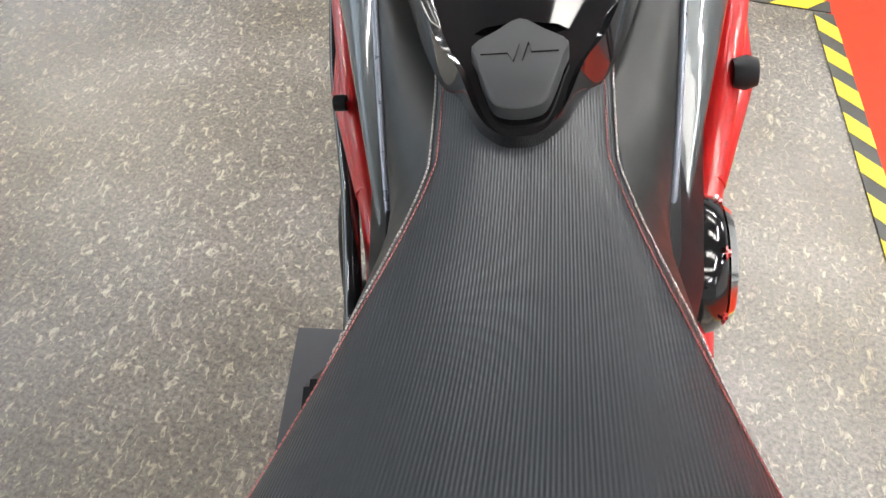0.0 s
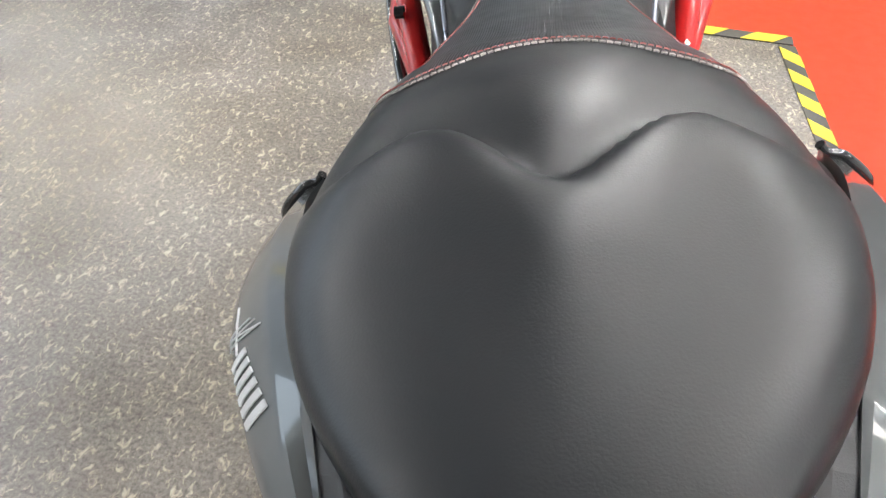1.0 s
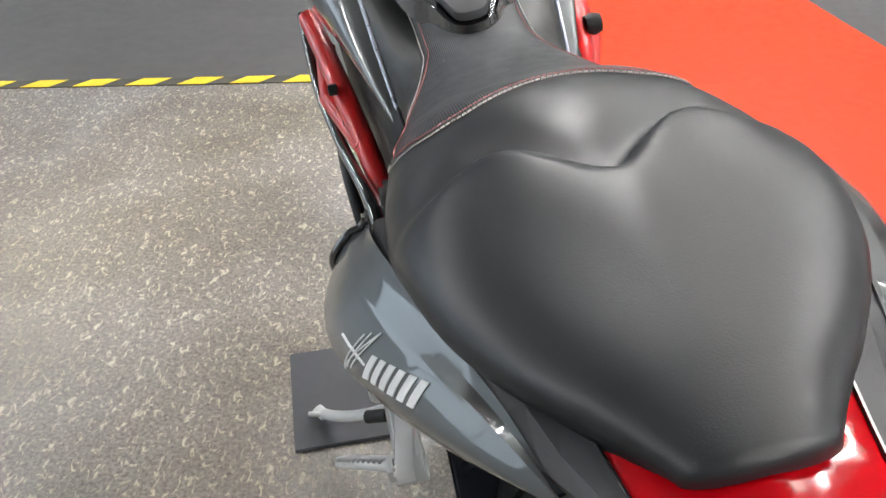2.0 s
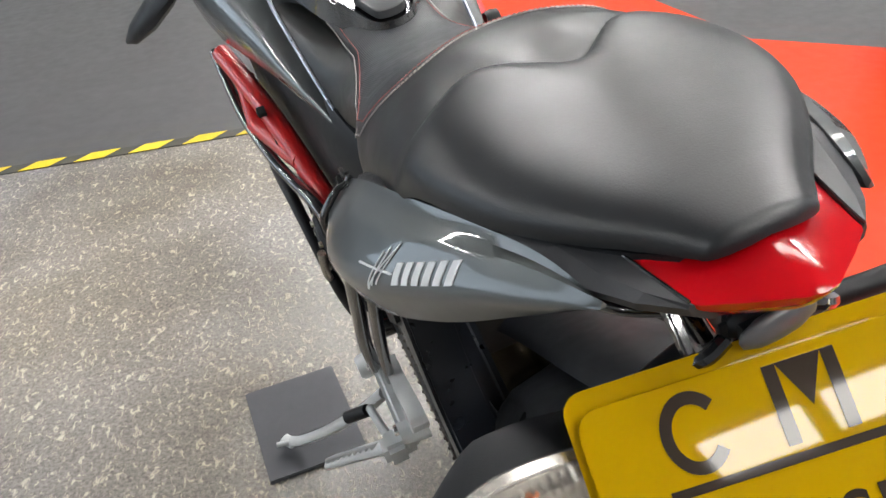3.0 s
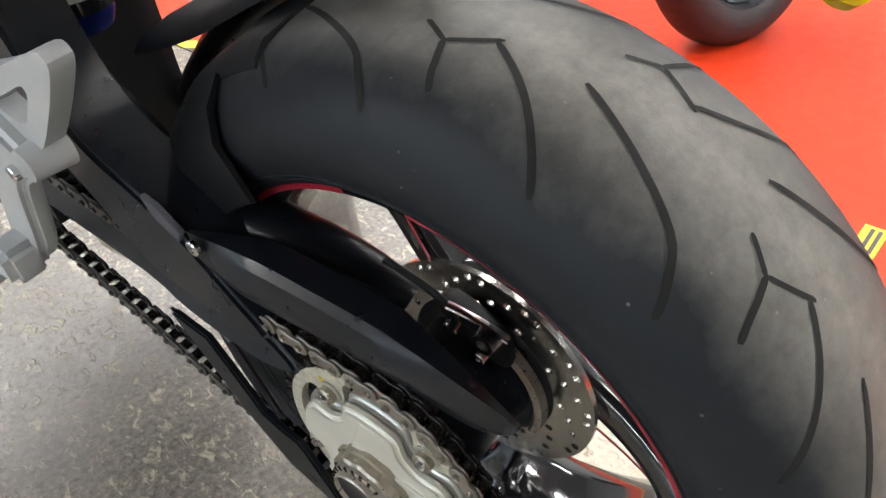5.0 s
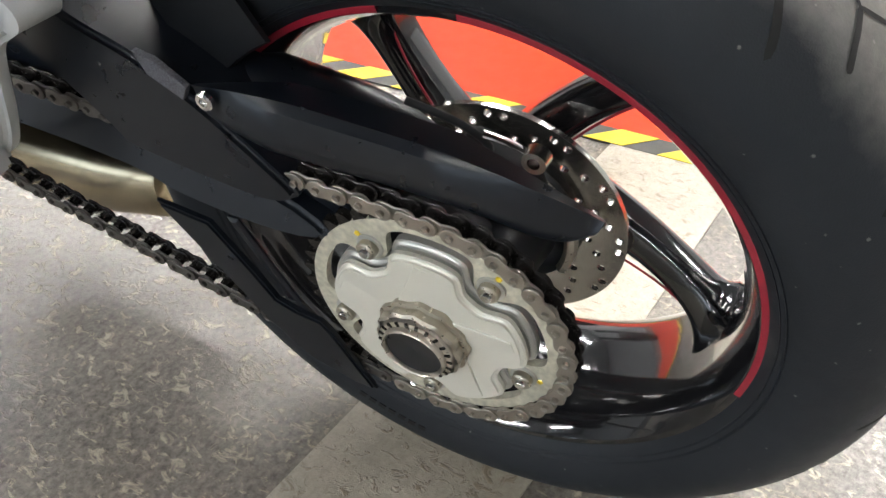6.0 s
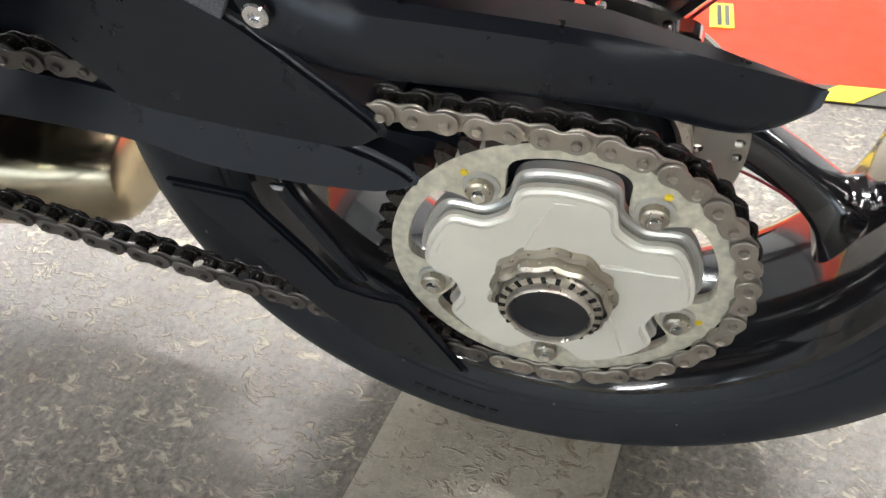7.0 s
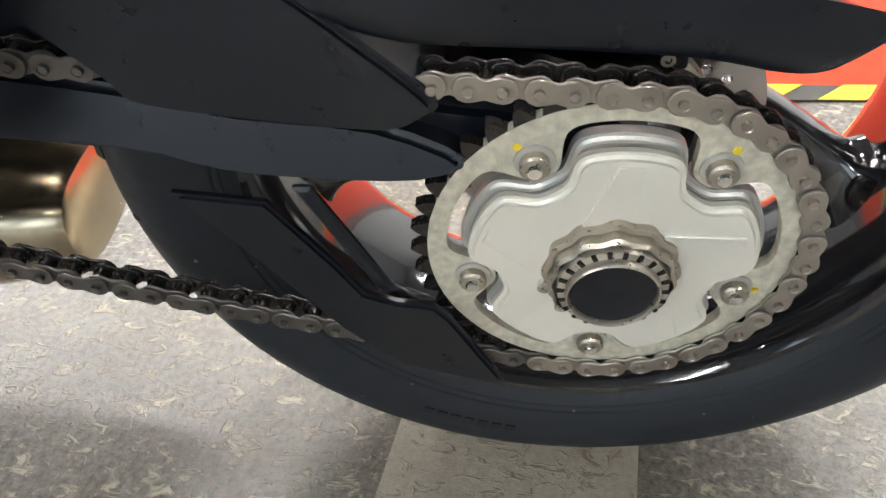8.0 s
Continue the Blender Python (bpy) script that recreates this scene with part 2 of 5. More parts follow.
M_PALE = stone_floor("pale_plank", (0.40, 0.37, 0.32), (0.52, 0.49, 0.43), (0.30, 0.26, 0.20), 0.35)
M_DARKFLOOR = mat("dark_floor_vinyl", (0.075, 0.074, 0.076), 0.38, vary=0.25, vary_scale=4, bump=0.2, bump_scale=80)
M_REDFLOOR = mat("orange_red_floor", (0.60, 0.038, 0.0075), 0.5, spec=0.25, vary=0.06, vary_scale=5, bump=0.1, bump_scale=120)
M_TAPEY = mat("yellow_tape", (0.72, 0.53, 0.03), 0.45, vary=0.15, vary_scale=30)
M_TAPEK = mat("black_tape", (0.05, 0.05, 0.045), 0.45, vary=0.2, vary_scale=30)
M_MAT = mat("black_rubber_mat", (0.045, 0.047, 0.055), 0.6, bump=0.3, bump_scale=500, vary=0.15)
# for the unseen east wall, white only to bounce light onto the bike's right
M_WALLW = mat("white_bounce_wall", (0.75, 0.76, 0.76), 0.7, vary=0.04, vary_scale=2)
M_WALL = mat("painted_wall", (0.34, 0.35, 0.36), 0.7, vary=0.04, vary_scale=2)
M_CEIL = mat("ceiling_paint", (0.17, 0.18, 0.19), 0.8, vary=0.04, vary_scale=2)
M_GLOW = glow("panel_diffuser", (1.0, 0.975, 0.92), LIGHT)
M_DAY = glow("daylight", (0.70, 0.85, 1.0), DAY)
M_TUBE = glow("tube_diffuser", (1.0, 0.988, 0.965), TUBE)


# ---- mesh helpers: a geometry is (verts, faces) ----
def mesh_from(name, geo, material, smooth=True):
    me = bpy.data.meshes.new(name)
    me.from_pydata([tuple(v) for v in geo[0]], [], geo[1])
    me.materials.append(material)
    bm = bmesh.new()
    bm.from_mesh(me)
    bmesh.ops.recalc_face_normals(bm, faces=bm.faces)
    bm.to_mesh(me)
    bm.free()
    if smooth:
        me.shade_smooth()
        me.set_sharp_from_angle(angle=radians(38))
    return me


def part(name, geo, material, parent, label="", smooth=True):
    me = geo if isinstance(geo, bpy.types.Mesh) else mesh_from(name, geo, material, smooth)
    ob = new(name, me)
    ob.parent = parent
    if label:
        tagged(ob, label)
    return ob


def merge(*geos):
    vs, fs = [], []
    for v, f in geos:
        o = len(vs)
        vs += list(v)
        fs += [tuple(i + o for i in q) for q in f]
    return vs, fs


def shift(geo, d):
    return [tuple(np.array(v) + np.array(d)) for v in geo[0]], geo[1]


def turned(geo, m):
    return [tuple(m @ Vector(v)) for v in geo[0]], geo[1]


def mirror_x(geo, x0=0.0):
    return [(2 * x0 - v[0], v[1], v[2]) for v in geo[0]], geo[1]


def loft(rings, closed=True, caps=True):
    """Skin over rings of equal count."""
    n = len(rings[0])
    vs = [tuple(p) for r in rings for p in r]
    fs = []
    for i in range(len(rings) - 1):
        for j in range(n if closed else n - 1):
            k = (j + 1) % n
            fs.append((i * n + j, i * n + k, (i + 1) * n + k, (i + 1) * n + j))
    if caps and closed:
        fs.append(tuple(range(n)))
        fs.append(tuple((len(rings) - 1) * n + j for j in range(n)))
    return vs, fs


def smooth_line(pts, per=6, closed=False):
    """Catmull-Rom curve through points."""
    p = [np.array(q, float) for q in pts]
    n = len(p)
    out = []
    for i in range(n if closed else n - 1):
        a, b, c, d = (p[(i - 1) % n], p[i], p[(i + 1) % n], p[(i + 2) % n]) if closed else (p[max(i - 1, 0)], p[i], p[i + 1], p[min(i + 2, n - 1)])
        for k in range(per):
            t = k / per
            out.append(0.5 * (2 * b + (c - a) * t + (2 * a - 5 * b + 4 * c - d) * t * t + (3 * b - a - 3 * c + d) * t ** 3))
    if not closed:
        out.append(p[-1])
    return out


def tube(pts, r, n=12, per=5, flat=1.0):
    """Round bar along a smooth line; r may be a list, one for each given point."""
    line = smooth_line(pts, per) if per > 1 else [np.array(q, float) for q in pts]
    rr = [r] * len(line) if not isinstance(r, (list, tuple)) else [float(np.interp(i / (len(line) - 1) * (len(r) - 1), range(len(r)), r)) for i in range(len(line))]
    rings, up = [], None
    for i, p in enumerate(line):
        d = line[min(i + 1, len(line) - 1)] - line[max(i - 1, 0)]
        d = d / (np.linalg.norm(d) + 1e-9)
        if up is None:
            up = np.array([0, 0, 1.0]) if abs(d[2]) < 0.9 else np.array([1.0, 0, 0])
        s = np.cross(d, up)
        s /= np.linalg.norm(s)
        up = np.cross(s, d)
        rings.append([p + rr[i] * (math.cos(a) * s + flat * math.sin(a) * up) for a in np.linspace(0, 2 * math.pi, n, endpoint=False)])
    return loft(rings)


def lathe(profile, n=48, closed=False, axis_x=True, a0=0.0, a1=360.0):
    """Turn a profile of (x, r) about the x axis."""
    full = abs(a1 - a0) >= 359.9
    angs = [radians(a0 + (a1 - a0) * i / n) for i in range(n if full else n + 1)]
    m = len(profile)
    vs = [(x, r * math.cos(a), r * math.sin(a)) for a in angs for x, r in profile]
    fs = []
    for i in range(n):
        k = (i + 1) % len(angs)
        for j in range(m if closed else m - 1):
            l = (j + 1) % m
            fs.append((i * m + j, i * m + l, k * m + l, k * m + j))
    if not full and closed:
        fs.append(tuple(range(m)))
        fs.append(tuple((len(angs) - 1) * m + j for j in range(m)))
    return vs, fs


def slab(outline, x0, x1, bevel=0.003, seg=2, holes=()):
    """A plate with rounded edges, cut to an outline in (y, z), from x0 to x1."""
    bm = bmesh.new()
    vs = [bm.verts.new((x0, y, z)) for y, z in outline]
    f = bm.faces.new(vs)
    ex = bmesh.ops.extrude_face_region(bm, geom=[f])
    top = [v for v in ex["geom"] if isinstance(v, bmesh.types.BMVert)]
    bmesh.ops.translate(bm, verts=top, vec=(x1 - x0, 0, 0))
    bmesh.ops.recalc_face_normals(bm, faces=bm.faces)
    if bevel:
        edges = [e for e in bm.edges if abs(e.verts[0].co.x - e.verts[1].co.x) < 1e-6]
        bmesh.ops.bevel(bm, geom=edges, offset=bevel, segments=seg, affect="EDGES", clamp_overlap=True)
    bm.verts.index_update()
    geo = [tuple(v.co) for v in bm.verts], [tuple(v.index for v in q.verts) for q in bm.faces]
    bm.free()
    return geo


def ring_plate(outer, inner, x0, x1):
    """A flat ring between two closed outlines of equal count in (y, z), with thickness."""
    n = len(outer)
    vs = [(x0, *p) for p in outer] + [(x0, *p) for p in inner] + [(x1, *p) for p in outer] + [(x1, *p) for p in inner]
    fs = []
    for i in range(n):
        k = (i + 1) % n
        fs += [(i, k, n + k, n + i), (2 * n + i, 3 * n + i, 3 * n + k, 2 * n + k), (i, 2 * n + i, 2 * n + k, k), (n + i, n + k, 3 * n + k, 3 * n + i)]
    return vs, fs


def box(cx, cy, cz, sx, sy, sz, bevel=0.0, seg=2):
    bm = bmesh.new()
    bmesh.ops.create_cube(bm, size=1.0)
    bmesh.ops.scale(bm, vec=(sx, sy, sz), verts=bm.verts)
    if bevel:
        bmesh.ops.bevel(bm, geom=list(bm.edges), offset=bevel, segments=seg, affect="EDGES")
    bmesh.ops.translate(bm, verts=bm.verts, vec=(cx, cy, cz))
    bm.verts.index_update()
    geo = [tuple(v.co) for v in bm.verts], [tuple(v.index for v in q.verts) for q in bm.faces]
    bm.free()
    return geo


def prism(outline, z0, z1):
    """An upright slab over an outline in (x, y)."""
    n = len(outline)
    vs = [(x, y, z0) for x, y in outline] + [(x, y, z1) for x, y in outline]
    fs = [tuple(range(n)), tuple(range(n, 2 * n))] + [(i, (i + 1) % n, n + (i + 1) % n, n + i) for i in range(n)]
    return vs, fs


def bolt(x, y, z, r=0.006, h=0.005, sides=6):
    return shift(lathe([(0.0, 0.0), (0.0, r), (-h, r), (-h - r * 0.15, r * 0.85), (-h - r * 0.15, r * 0.45), (-h + r * 0.2, r * 0.4), (-h + r * 0.2, 0.0)], n=sides * 2), (x, y, z))


# ---- the room ----
def corner_line(y):
    return 0.780 - 0.112 * (y - 2.29)


FRONT = 2.29
structure = dict(kind="structure")
floor = tagged(part("floor", prism([(-7, -6), (7, -6), (7, 8), (-7, 8)], -0.1, -0.004), M_DARKFLOOR, None, smooth=False), "dark grey vinyl showroom floor", "floor", **structure)
grey = tagged(part("floor_grey", prism([(-6.5, -5.5), (corner_line(-5.5), -5.5), (corner_line(FRONT), FRONT), (-6.5, FRONT)], -0.004, 0.0), M_FLOOR, None, smooth=False), "grey stone-look vinyl floor with pale flecks", "floor", **structure)
red = tagged(part("floor_red", prism([(corner_line(-1.4) + 0.002, -1.4), (3.4, -1.4), (3.4, 1.55), (2.02, 2.12), (1.66, 2.38), (1.53, 2.92), (1.4, 3.7), (0.25, 3.7), (0.25, FRONT + 0.002), (corner_line(FRONT) + 0.002, FRONT + 0.002)], -0.004, 0.001), M_REDFLOOR, None, smooth=False), "bright orange-red display floor", "floor", **structure)
for nm, o in (("wall_north", [(-7, 8), (7, 8), (7, 8.2), (-7, 8.2)]), ("wall_south", [(-7, -6.2), (7, -6.2), (7, -6), (-7, -6)]), ("wall_east", [(7, -6.2), (7.2, -6.2), (7.2, 8.2), (7, 8.2)]), ("wall_west", None)):
    shape = prism(o, -0.1, 3.3) if o else merge(prism([(-7.2, -6.2), (-7, -6.2), (-7, 8.2), (-7.2, 8.2)], -0.1, 0.5), prism([(-7.2, -6.2), (-7, -6.2), (-7, 8.2), (-7.2, 8.2)], 2.95, 3.3), prism([(-7.2, -6.2), (-7, -6.2), (-7, -2.0), (-7.2, -2.0)], 0.5, 2.95), prism([(-7.2, 7.0), (-7, 7.0), (-7, 8.2), (-7.2, 8.2)], 0.5, 2.95))
    tagged(part(nm, shape, M_WALLW if nm == "wall_east" else M_WALL, None, smooth=False), "plain painted showroom wall", "wall", **structure)
tagged(part("ceiling", prism([(-7.2, -6.2), (7.2, -6.2), (7.2, 8.2), (-7.2, 8.2)], 3.3, 3.45), M_CEIL, None, smooth=False), "plain painted ceiling", "ceiling", **structure)


window = tagged(new("window_1"), "wide shop window with dark frame and daylight outside", "window", **structure)
for z in (0.53, 2.92):
    part("frame_rail", box(-7.1, 2.5, z, 0.08, 9.0, 0.06, 0.006), M_MATT, window)
for k in range(4):
    part("frame_post", box(-7.1, -1.97 + 2.98 * k, 1.725, 0.08, 0.06, 2.33, 0.006), M_MATT, window)
tagged(part("backdrop", box(-8.6, 2.5, 1.9, 0.02, 12.0, 5.0), M_DAY, None), "pale daylight outside the window", "backdrop", **structure)


def ceiling_light(name, x, y, turn, length, width, material, label, group):
    root = tagged(new(name), label, "ceiling light", group)
    part("housing", box(0, 0, -0.03, width + 0.05, length + 0.05, 0.06, 0.01), M_WHITE, root)
    part("diffuser", box(0, 0, -0.068, width, length, 0.016, 0.004), material, root, "glowing diffuser")
    root.matrix_world = pose(x, y, 3.3, 0, 0, turn)
    return root


tagged(part("floor_strip", prism([(-0.6, 0.105), (corner_line(0.1) - 0.03, 0.108), (corner_line(0.32) - 0.03, 0.322), (-0.6, 0.31)], -0.002, 0.0035), M_PALE, None, smooth=False), "pale beige vinyl plank in the floor", "floor", **structure)
batten = ceiling_light("batten_light", 2.37, -3.88, -5.6, 1.45, 0.10, M_TUBE, "slim white batten light with bright tube", "batten lights")
for x, y in FILL_BATTENS:
    copy_thing(batten, pose(x, y, 3.3, 0, 0, -5.6))
panel = ceiling_light("panel_light", 0.91, -3.66, 20, 0.37, 0.58, M_GLOW, "white square-edged panel light in the ceiling", "panel lights")
for x, y, turn in PANELS:
    copy_thing(panel, pose(x, y, 3.3, 0, 0, turn))


def hazard_tape(name, a, b, width=0.05, s=0.126, w=0.066):
    """Black tape with yellow slanting stripes, from a to b on the floor."""
    root = tagged(new(name), "black and yellow striped hazard tape on the floor", "tape", "hazard tape")
    d = np.array(b) - np.array(a)
    L = float(np.hypot(*d))
    part("backing", box(L / 2, 0, 0.0005, L, width, 0.003), M_TAPEK, root)
    lean = 0.05
    stripe = mesh_from("stripe", prism([(0, -width / 2), (w, -width / 2), (w + lean, width / 2), (lean, width / 2)], 0.0016, 0.0032), M_TAPEY, False)
    for i in range(int((L - w - lean) / s)):
        o = part("stripe", stripe, M_TAPEY, root)
        o.location = (0.01 + i * s, 0, 0)
    root.matrix_world = pose(a[0], a[1], 0.002, 0, 0, math.degrees(math.atan2(d[1], d[0])))
    return root


hazard_tape("hazard_tape", (corner_line(FRONT) + 0.01, FRONT + 0.005), (-3.2, FRONT + 0.005), 0.05, 0.175, 0.095)
hazard_tape("hazard_tape", (corner_line(FRONT) - 0.01, FRONT - 0.03), (corner_line(-2.2), -2.2))

mat_root = tagged(new("rubber_mat"), "square black rubber mat under the side stand", "mat")
part("sheet", box(0, 0, 0.004, 0.185, 0.25, 0.008, 0.002), M_MAT, mat_root)
MAT_POSE = pose(-0.083, 0.911, 0.0, 0, 0, 11)
mat_root.matrix_world = MAT_POSE

# ---- the motorcycle: x right, y ahead, z up from the rear axle, leaning on its stand ----
YAW, LEAN, AXLE = 8.6, 9.0, Vector((0.3387, 0.1688, 0.3140))
BIKE = Matrix.Translation(AXLE) @ pose(0, 0, 0, 0, -LEAN, YAW)
bike = tagged(new("motorcycle"), "black and gunmetal motorcycle with red frame on its side stand", "motorcycle")
bike.matrix_world = BIKE @ Matrix.Translation((0, 0, -0.315))
BODY = Vector((0, 0, 0))
UX, MX = 0.002, -0.003  # the middle of the tail, and of the tank


def bp(name, geo, material, label="", smooth=True, parent=None):
    """A part of the motorcycle, given from the axle."""
    ob = part(name, geo, material, parent or bike, label, smooth)
    if parent is None:
        ob.location = (BODY.x, BODY.y, 0.315 + BODY.z)
    return ob


# rear wheel
TYRE = [(-0.066, 0.215), (-0.076, 0.221), (-0.086, 0.237), (-0.0915, 0.255), (-0.0892, 0.273), (-0.079, 0.2905), (-0.064, 0.3045), (-0.044, 0.3125), (-0.022, 0.3165), (0, 0.3175)]
TYRE = TYRE + [(-x, r) for x, r in TYRE[-2::-1]]


def tyre_r(x):
    line = smooth_line(TYRE, 2)[6:-6]
    return float(np.interp(x, [p[0] for p in line], [p[1] for p in line]))


wheel = bp("rear_wheel", lathe([(-0.066, 0.2195), (-0.071, 0.2235), (-0.0735, 0.2215), (-0.0725, 0.214), (-0.066, 0.209), (-0.058, 0.205), (-0.045, 0.199), (0.045, 0.199), (0.058, 0.205), (0.066, 0.209), (0.0725, 0.214), (0.0735, 0.2215), (0.071, 0.2235), (0.066, 0.2195), (0.05, 0.207), (-0.05, 0.207)], n=96, closed=True), M_GLOSS, "gloss black alloy rim with red pinstripe")
tyre = part("tyre", lathe(smooth_line([(*p,) for p in TYRE], 2), n=128), M_TYRE, wheel, "black sports tyre with cut grooves")


for r0, x0 in ((0.2275, 0.0805), (0.232, 0.0835), (0.264, 0.0872)):
    part("sidewall_ridge", lathe([(-x0 + 0.001, r0 - 0.0012), (-x0 - 0.0012, r0), (-x0 + 0.001, r0 + 0.0012)], n=96), M_TYRE, wheel)


def tread_strip(line, w, side=1.0, turn=0.0):
    """A groove as a strip along points of (angle, x) on the tyre, its shaded depth given by dark colour."""
    pts = smooth_line(line, 4)
    vs = []
    for i, (a, x) in enumerate(pts):
        d = pts[min(i + 1, len(pts) - 1)] - pts[max(i - 1, 0)]
        da, dx = d[0] * 0.0054, d[1]
        l = math.hypot(da, dx)
        na, nx = -dx / l / 0.0054, da / l
        taper = 0.55 if i in (0, len(pts) - 1) else 1.0
        for s in (-1, 1):
            aa, xx = radians(a + turn + s * na * w * taper / 2), side * (x + s * nx * w * taper / 2)
            r = tyre_r(xx) + 0.0006
            vs.append((xx, r * math.cos(aa), r * math.sin(aa)))
    fs = [(2 * i, 2 * i + 1, 2 * i + 3, 2 * i + 2) for i in range(len(pts) - 1)]
    return vs, fs



for k in range(7):
    for a0 in (-79.0, 40.0):
        a1 = a0 + k * 2.6
        bar_o = [[(-0.0921 + 0.14 * abs(r - 0.2545) + h, r * math.cos(radians(a)), r * math.sin(radians(a))) for r, h in ((0.2475, 0.0), (0.2475, 0.004), (0.2605, 0.004), (0.2605, 0.0))] for a in (a1, a1 + 0.9, a1 + 1.8)]
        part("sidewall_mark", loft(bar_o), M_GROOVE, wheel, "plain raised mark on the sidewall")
GROOVES = [([(89.3, -0.0205), (91.2, -0.0265), (92.8, -0.0318)], 0.0034), ([(92.8, -0.0318), (95.6, -0.024), (98.1, -0.0155)], 0.0034), ([(92.8, -0.0318), (93.7, -0.044), (94.4, -0.054), (95.4, -0.0636)], 0.0042), ([(97.6, -0.0186), (101.4, -0.032), (104.6, -0.0464), (107.6, -0.063), (110.3, -0.0785)], 0.0042), ([(107.3, -0.0149), (114.6, -0.033), (121.9, -0.0528), (124.6, -0.067), (126.8, -0.0803)], 0.0044)]
for rep in range(9):
    for line, w in GROOVES:
        for side, off in ((1.0, -76.2), (-1.0, -57.7)):
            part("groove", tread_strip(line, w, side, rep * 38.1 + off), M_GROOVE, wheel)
for a0, a1 in ((40, 78), (92, 192)):
    part("rim_stripe", lathe([(-0.0738, 0.2225), (-0.0745, 0.2205), (-0.0742, 0.2175), (-0.0738, 0.2150)], n=40, a0=a0, a1=a1), M_STRIPE, wheel, "red rim stripe")


def spoke(a, dx=0.0):
    """One broad, slightly swept wheel spoke with flared ends, from hub to rim."""
    rings = []
    for r, da, w, x, t in ((0.040, -14, 0.050, 0.036, 0.050), (0.065, -8, 0.040, 0.036, 0.042), (0.09, -2, 0.036, 0.034, 0.037), (0.12, 3, 0.033, 0.031, 0.034), (0.15, 7, 0.032, 0.027, 0.034), (0.175, 10, 0.035, 0.022, 0.038), (0.190, 12, 0.045, 0.017, 0.046), (0.2005, 13, 0.075, 0.012, 0.060)):
        c, sn = math.cos(radians(a + da)), math.sin(radians(a + da))
        rings.append([(x + dx + t / 2 * math.copysign(abs(math.sin(b)) ** 0.5, math.sin(b)), r * c - w / 2 * math.copysign(abs(math.cos(b)) ** 0.55, math.cos(b)) * sn, r * sn + w / 2 * math.copysign(abs(math.cos(b)) ** 0.55, math.cos(b)) * c) for b in np.linspace(0.1, 2 * math.pi + 0.1, 20, endpoint=False)])
    fine = smooth_line([np.array(q).ravel() for q in rings], 3)
    return loft([v.reshape(-1, 3) for v in fine])


for k in range(5):
    part("spoke", spoke(45 + 72 * k), M_GLOSS, wheel)
    edge = []
    for r, da, w in ((0.075, -5, 0.038), (0.12, 3, 0.033), (0.16, 8, 0.033), (0.188, 12, 0.043)):
        c, sn = math.cos(radians(45 + 72 * k + da)), math.sin(radians(45 + 72 * k + da))
        edge.append((0.010, r * c - (w / 2 - 0.004) * sn, r * sn + (w / 2 - 0.004) * c))
    part("spoke_pinstripe", tube(edge, 0.0011, n=6), M_STRIPE, wheel, "thin dark red stripe")
part("hub", lathe([(-0.115, 0.0), (-0.115, 0.045), (-0.07, 0.05), (-0.04, 0.05), (0.0, 0.055), (0.05, 0.052), (0.055, 0.04), (0.055, 0.0)], n=48), M_SATIN, wheel)

# brake disc with holes, on the left side
def holed_disc(x, th, rows, r_in, r_out, hole=0.0035):
    """A flat steel ring drilled through, built row by row: (inner, outer radius, hole angles)."""
    vs, fs = [], []

    def sheet(ring_a, ring_b):
        """Two faces and both edges between two equal lines of (r, angle)."""
        o, n = len(vs), len(ring_a)
        for xx in (x, x - th):
            for line in (ring_a, ring_b):
                vs.extend((xx, y, z) for y, z in line)
        for i in range(n - 1):
            fs.append((o + i, o + i + 1, o + n + i + 1, o + n + i))
            fs.append((o + 2 * n + i, o + 3 * n + i, o + 3 * n + i + 1, o + 2 * n + i + 1))
            fs.append((o + i, o + 2 * n + i, o + 2 * n + i + 1, o + i + 1))
            fs.append((o + n + i, o + n + i + 1, o + 3 * n + i + 1, o + 3 * n + i))

    def at(r, a):
        return r * math.cos(radians(a)), r * math.sin(radians(a))

    for r0, r1, angles in rows:
        half = 3.6
        angles = sorted(a % 360 for a in angles)
        for i, a in enumerate(angles):
            nxt = angles[(i + 1) % len(angles)] + (360 if i + 1 == len(angles) else 0)
            arc = np.linspace(a + half, nxt - half, 5)
            sheet([at(r0, q) for q in arc], [at(r1, q) for q in arc])
            rm = (r0 + r1) / 2
            cy, cz = at(rm, a)
            rim, inner = [], []
            for q in range(25):
                c, sn = math.cos(2 * math.pi * q / 24), math.sin(2 * math.pi * q / 24)
                k = 1 / max(abs(c), abs(sn))
                rim.append(at(rm + (r1 - r0) / 2 * k * c, a + half * k * sn))
                inner.append((cy + hole * (c * math.cos(radians(a)) - sn * math.sin(radians(a))), cz + hole * (c * math.sin(radians(a)) + sn * math.cos(radians(a)))))
            sheet(inner, rim)
    for r0, r1 in ((r_in, rows[0][0]), (rows[-1][1], r_out)):
        arc = np.linspace(0, 360, 97)
        sheet([at(r0, q) for q in arc], [at(r1, q) for q in arc])
    return vs, fs


disc_rows = [(r0, r1, [30 * k + d for k in range(12) for d in offs]) for r0, r1, offs in ((0.0715, 0.0805, (0,)), (0.0805, 0.0895, (9,)), (0.0895, 0.0970, (18,)), (0.0970, 0.1055, (3, 26)))]
disc = bp("brake_disc", holed_disc(0.0, 0.005, disc_rows, 0.069, 0.1075), M_DISC, "drilled steel brake disc")
part("disc_carrier", lathe([(-0.03, 0.045), (-0.016, 0.05), (-0.007, 0.069), (-0.002, 0.072)], n=40), M_SATIN, disc)
disc.location.z -= 0.004

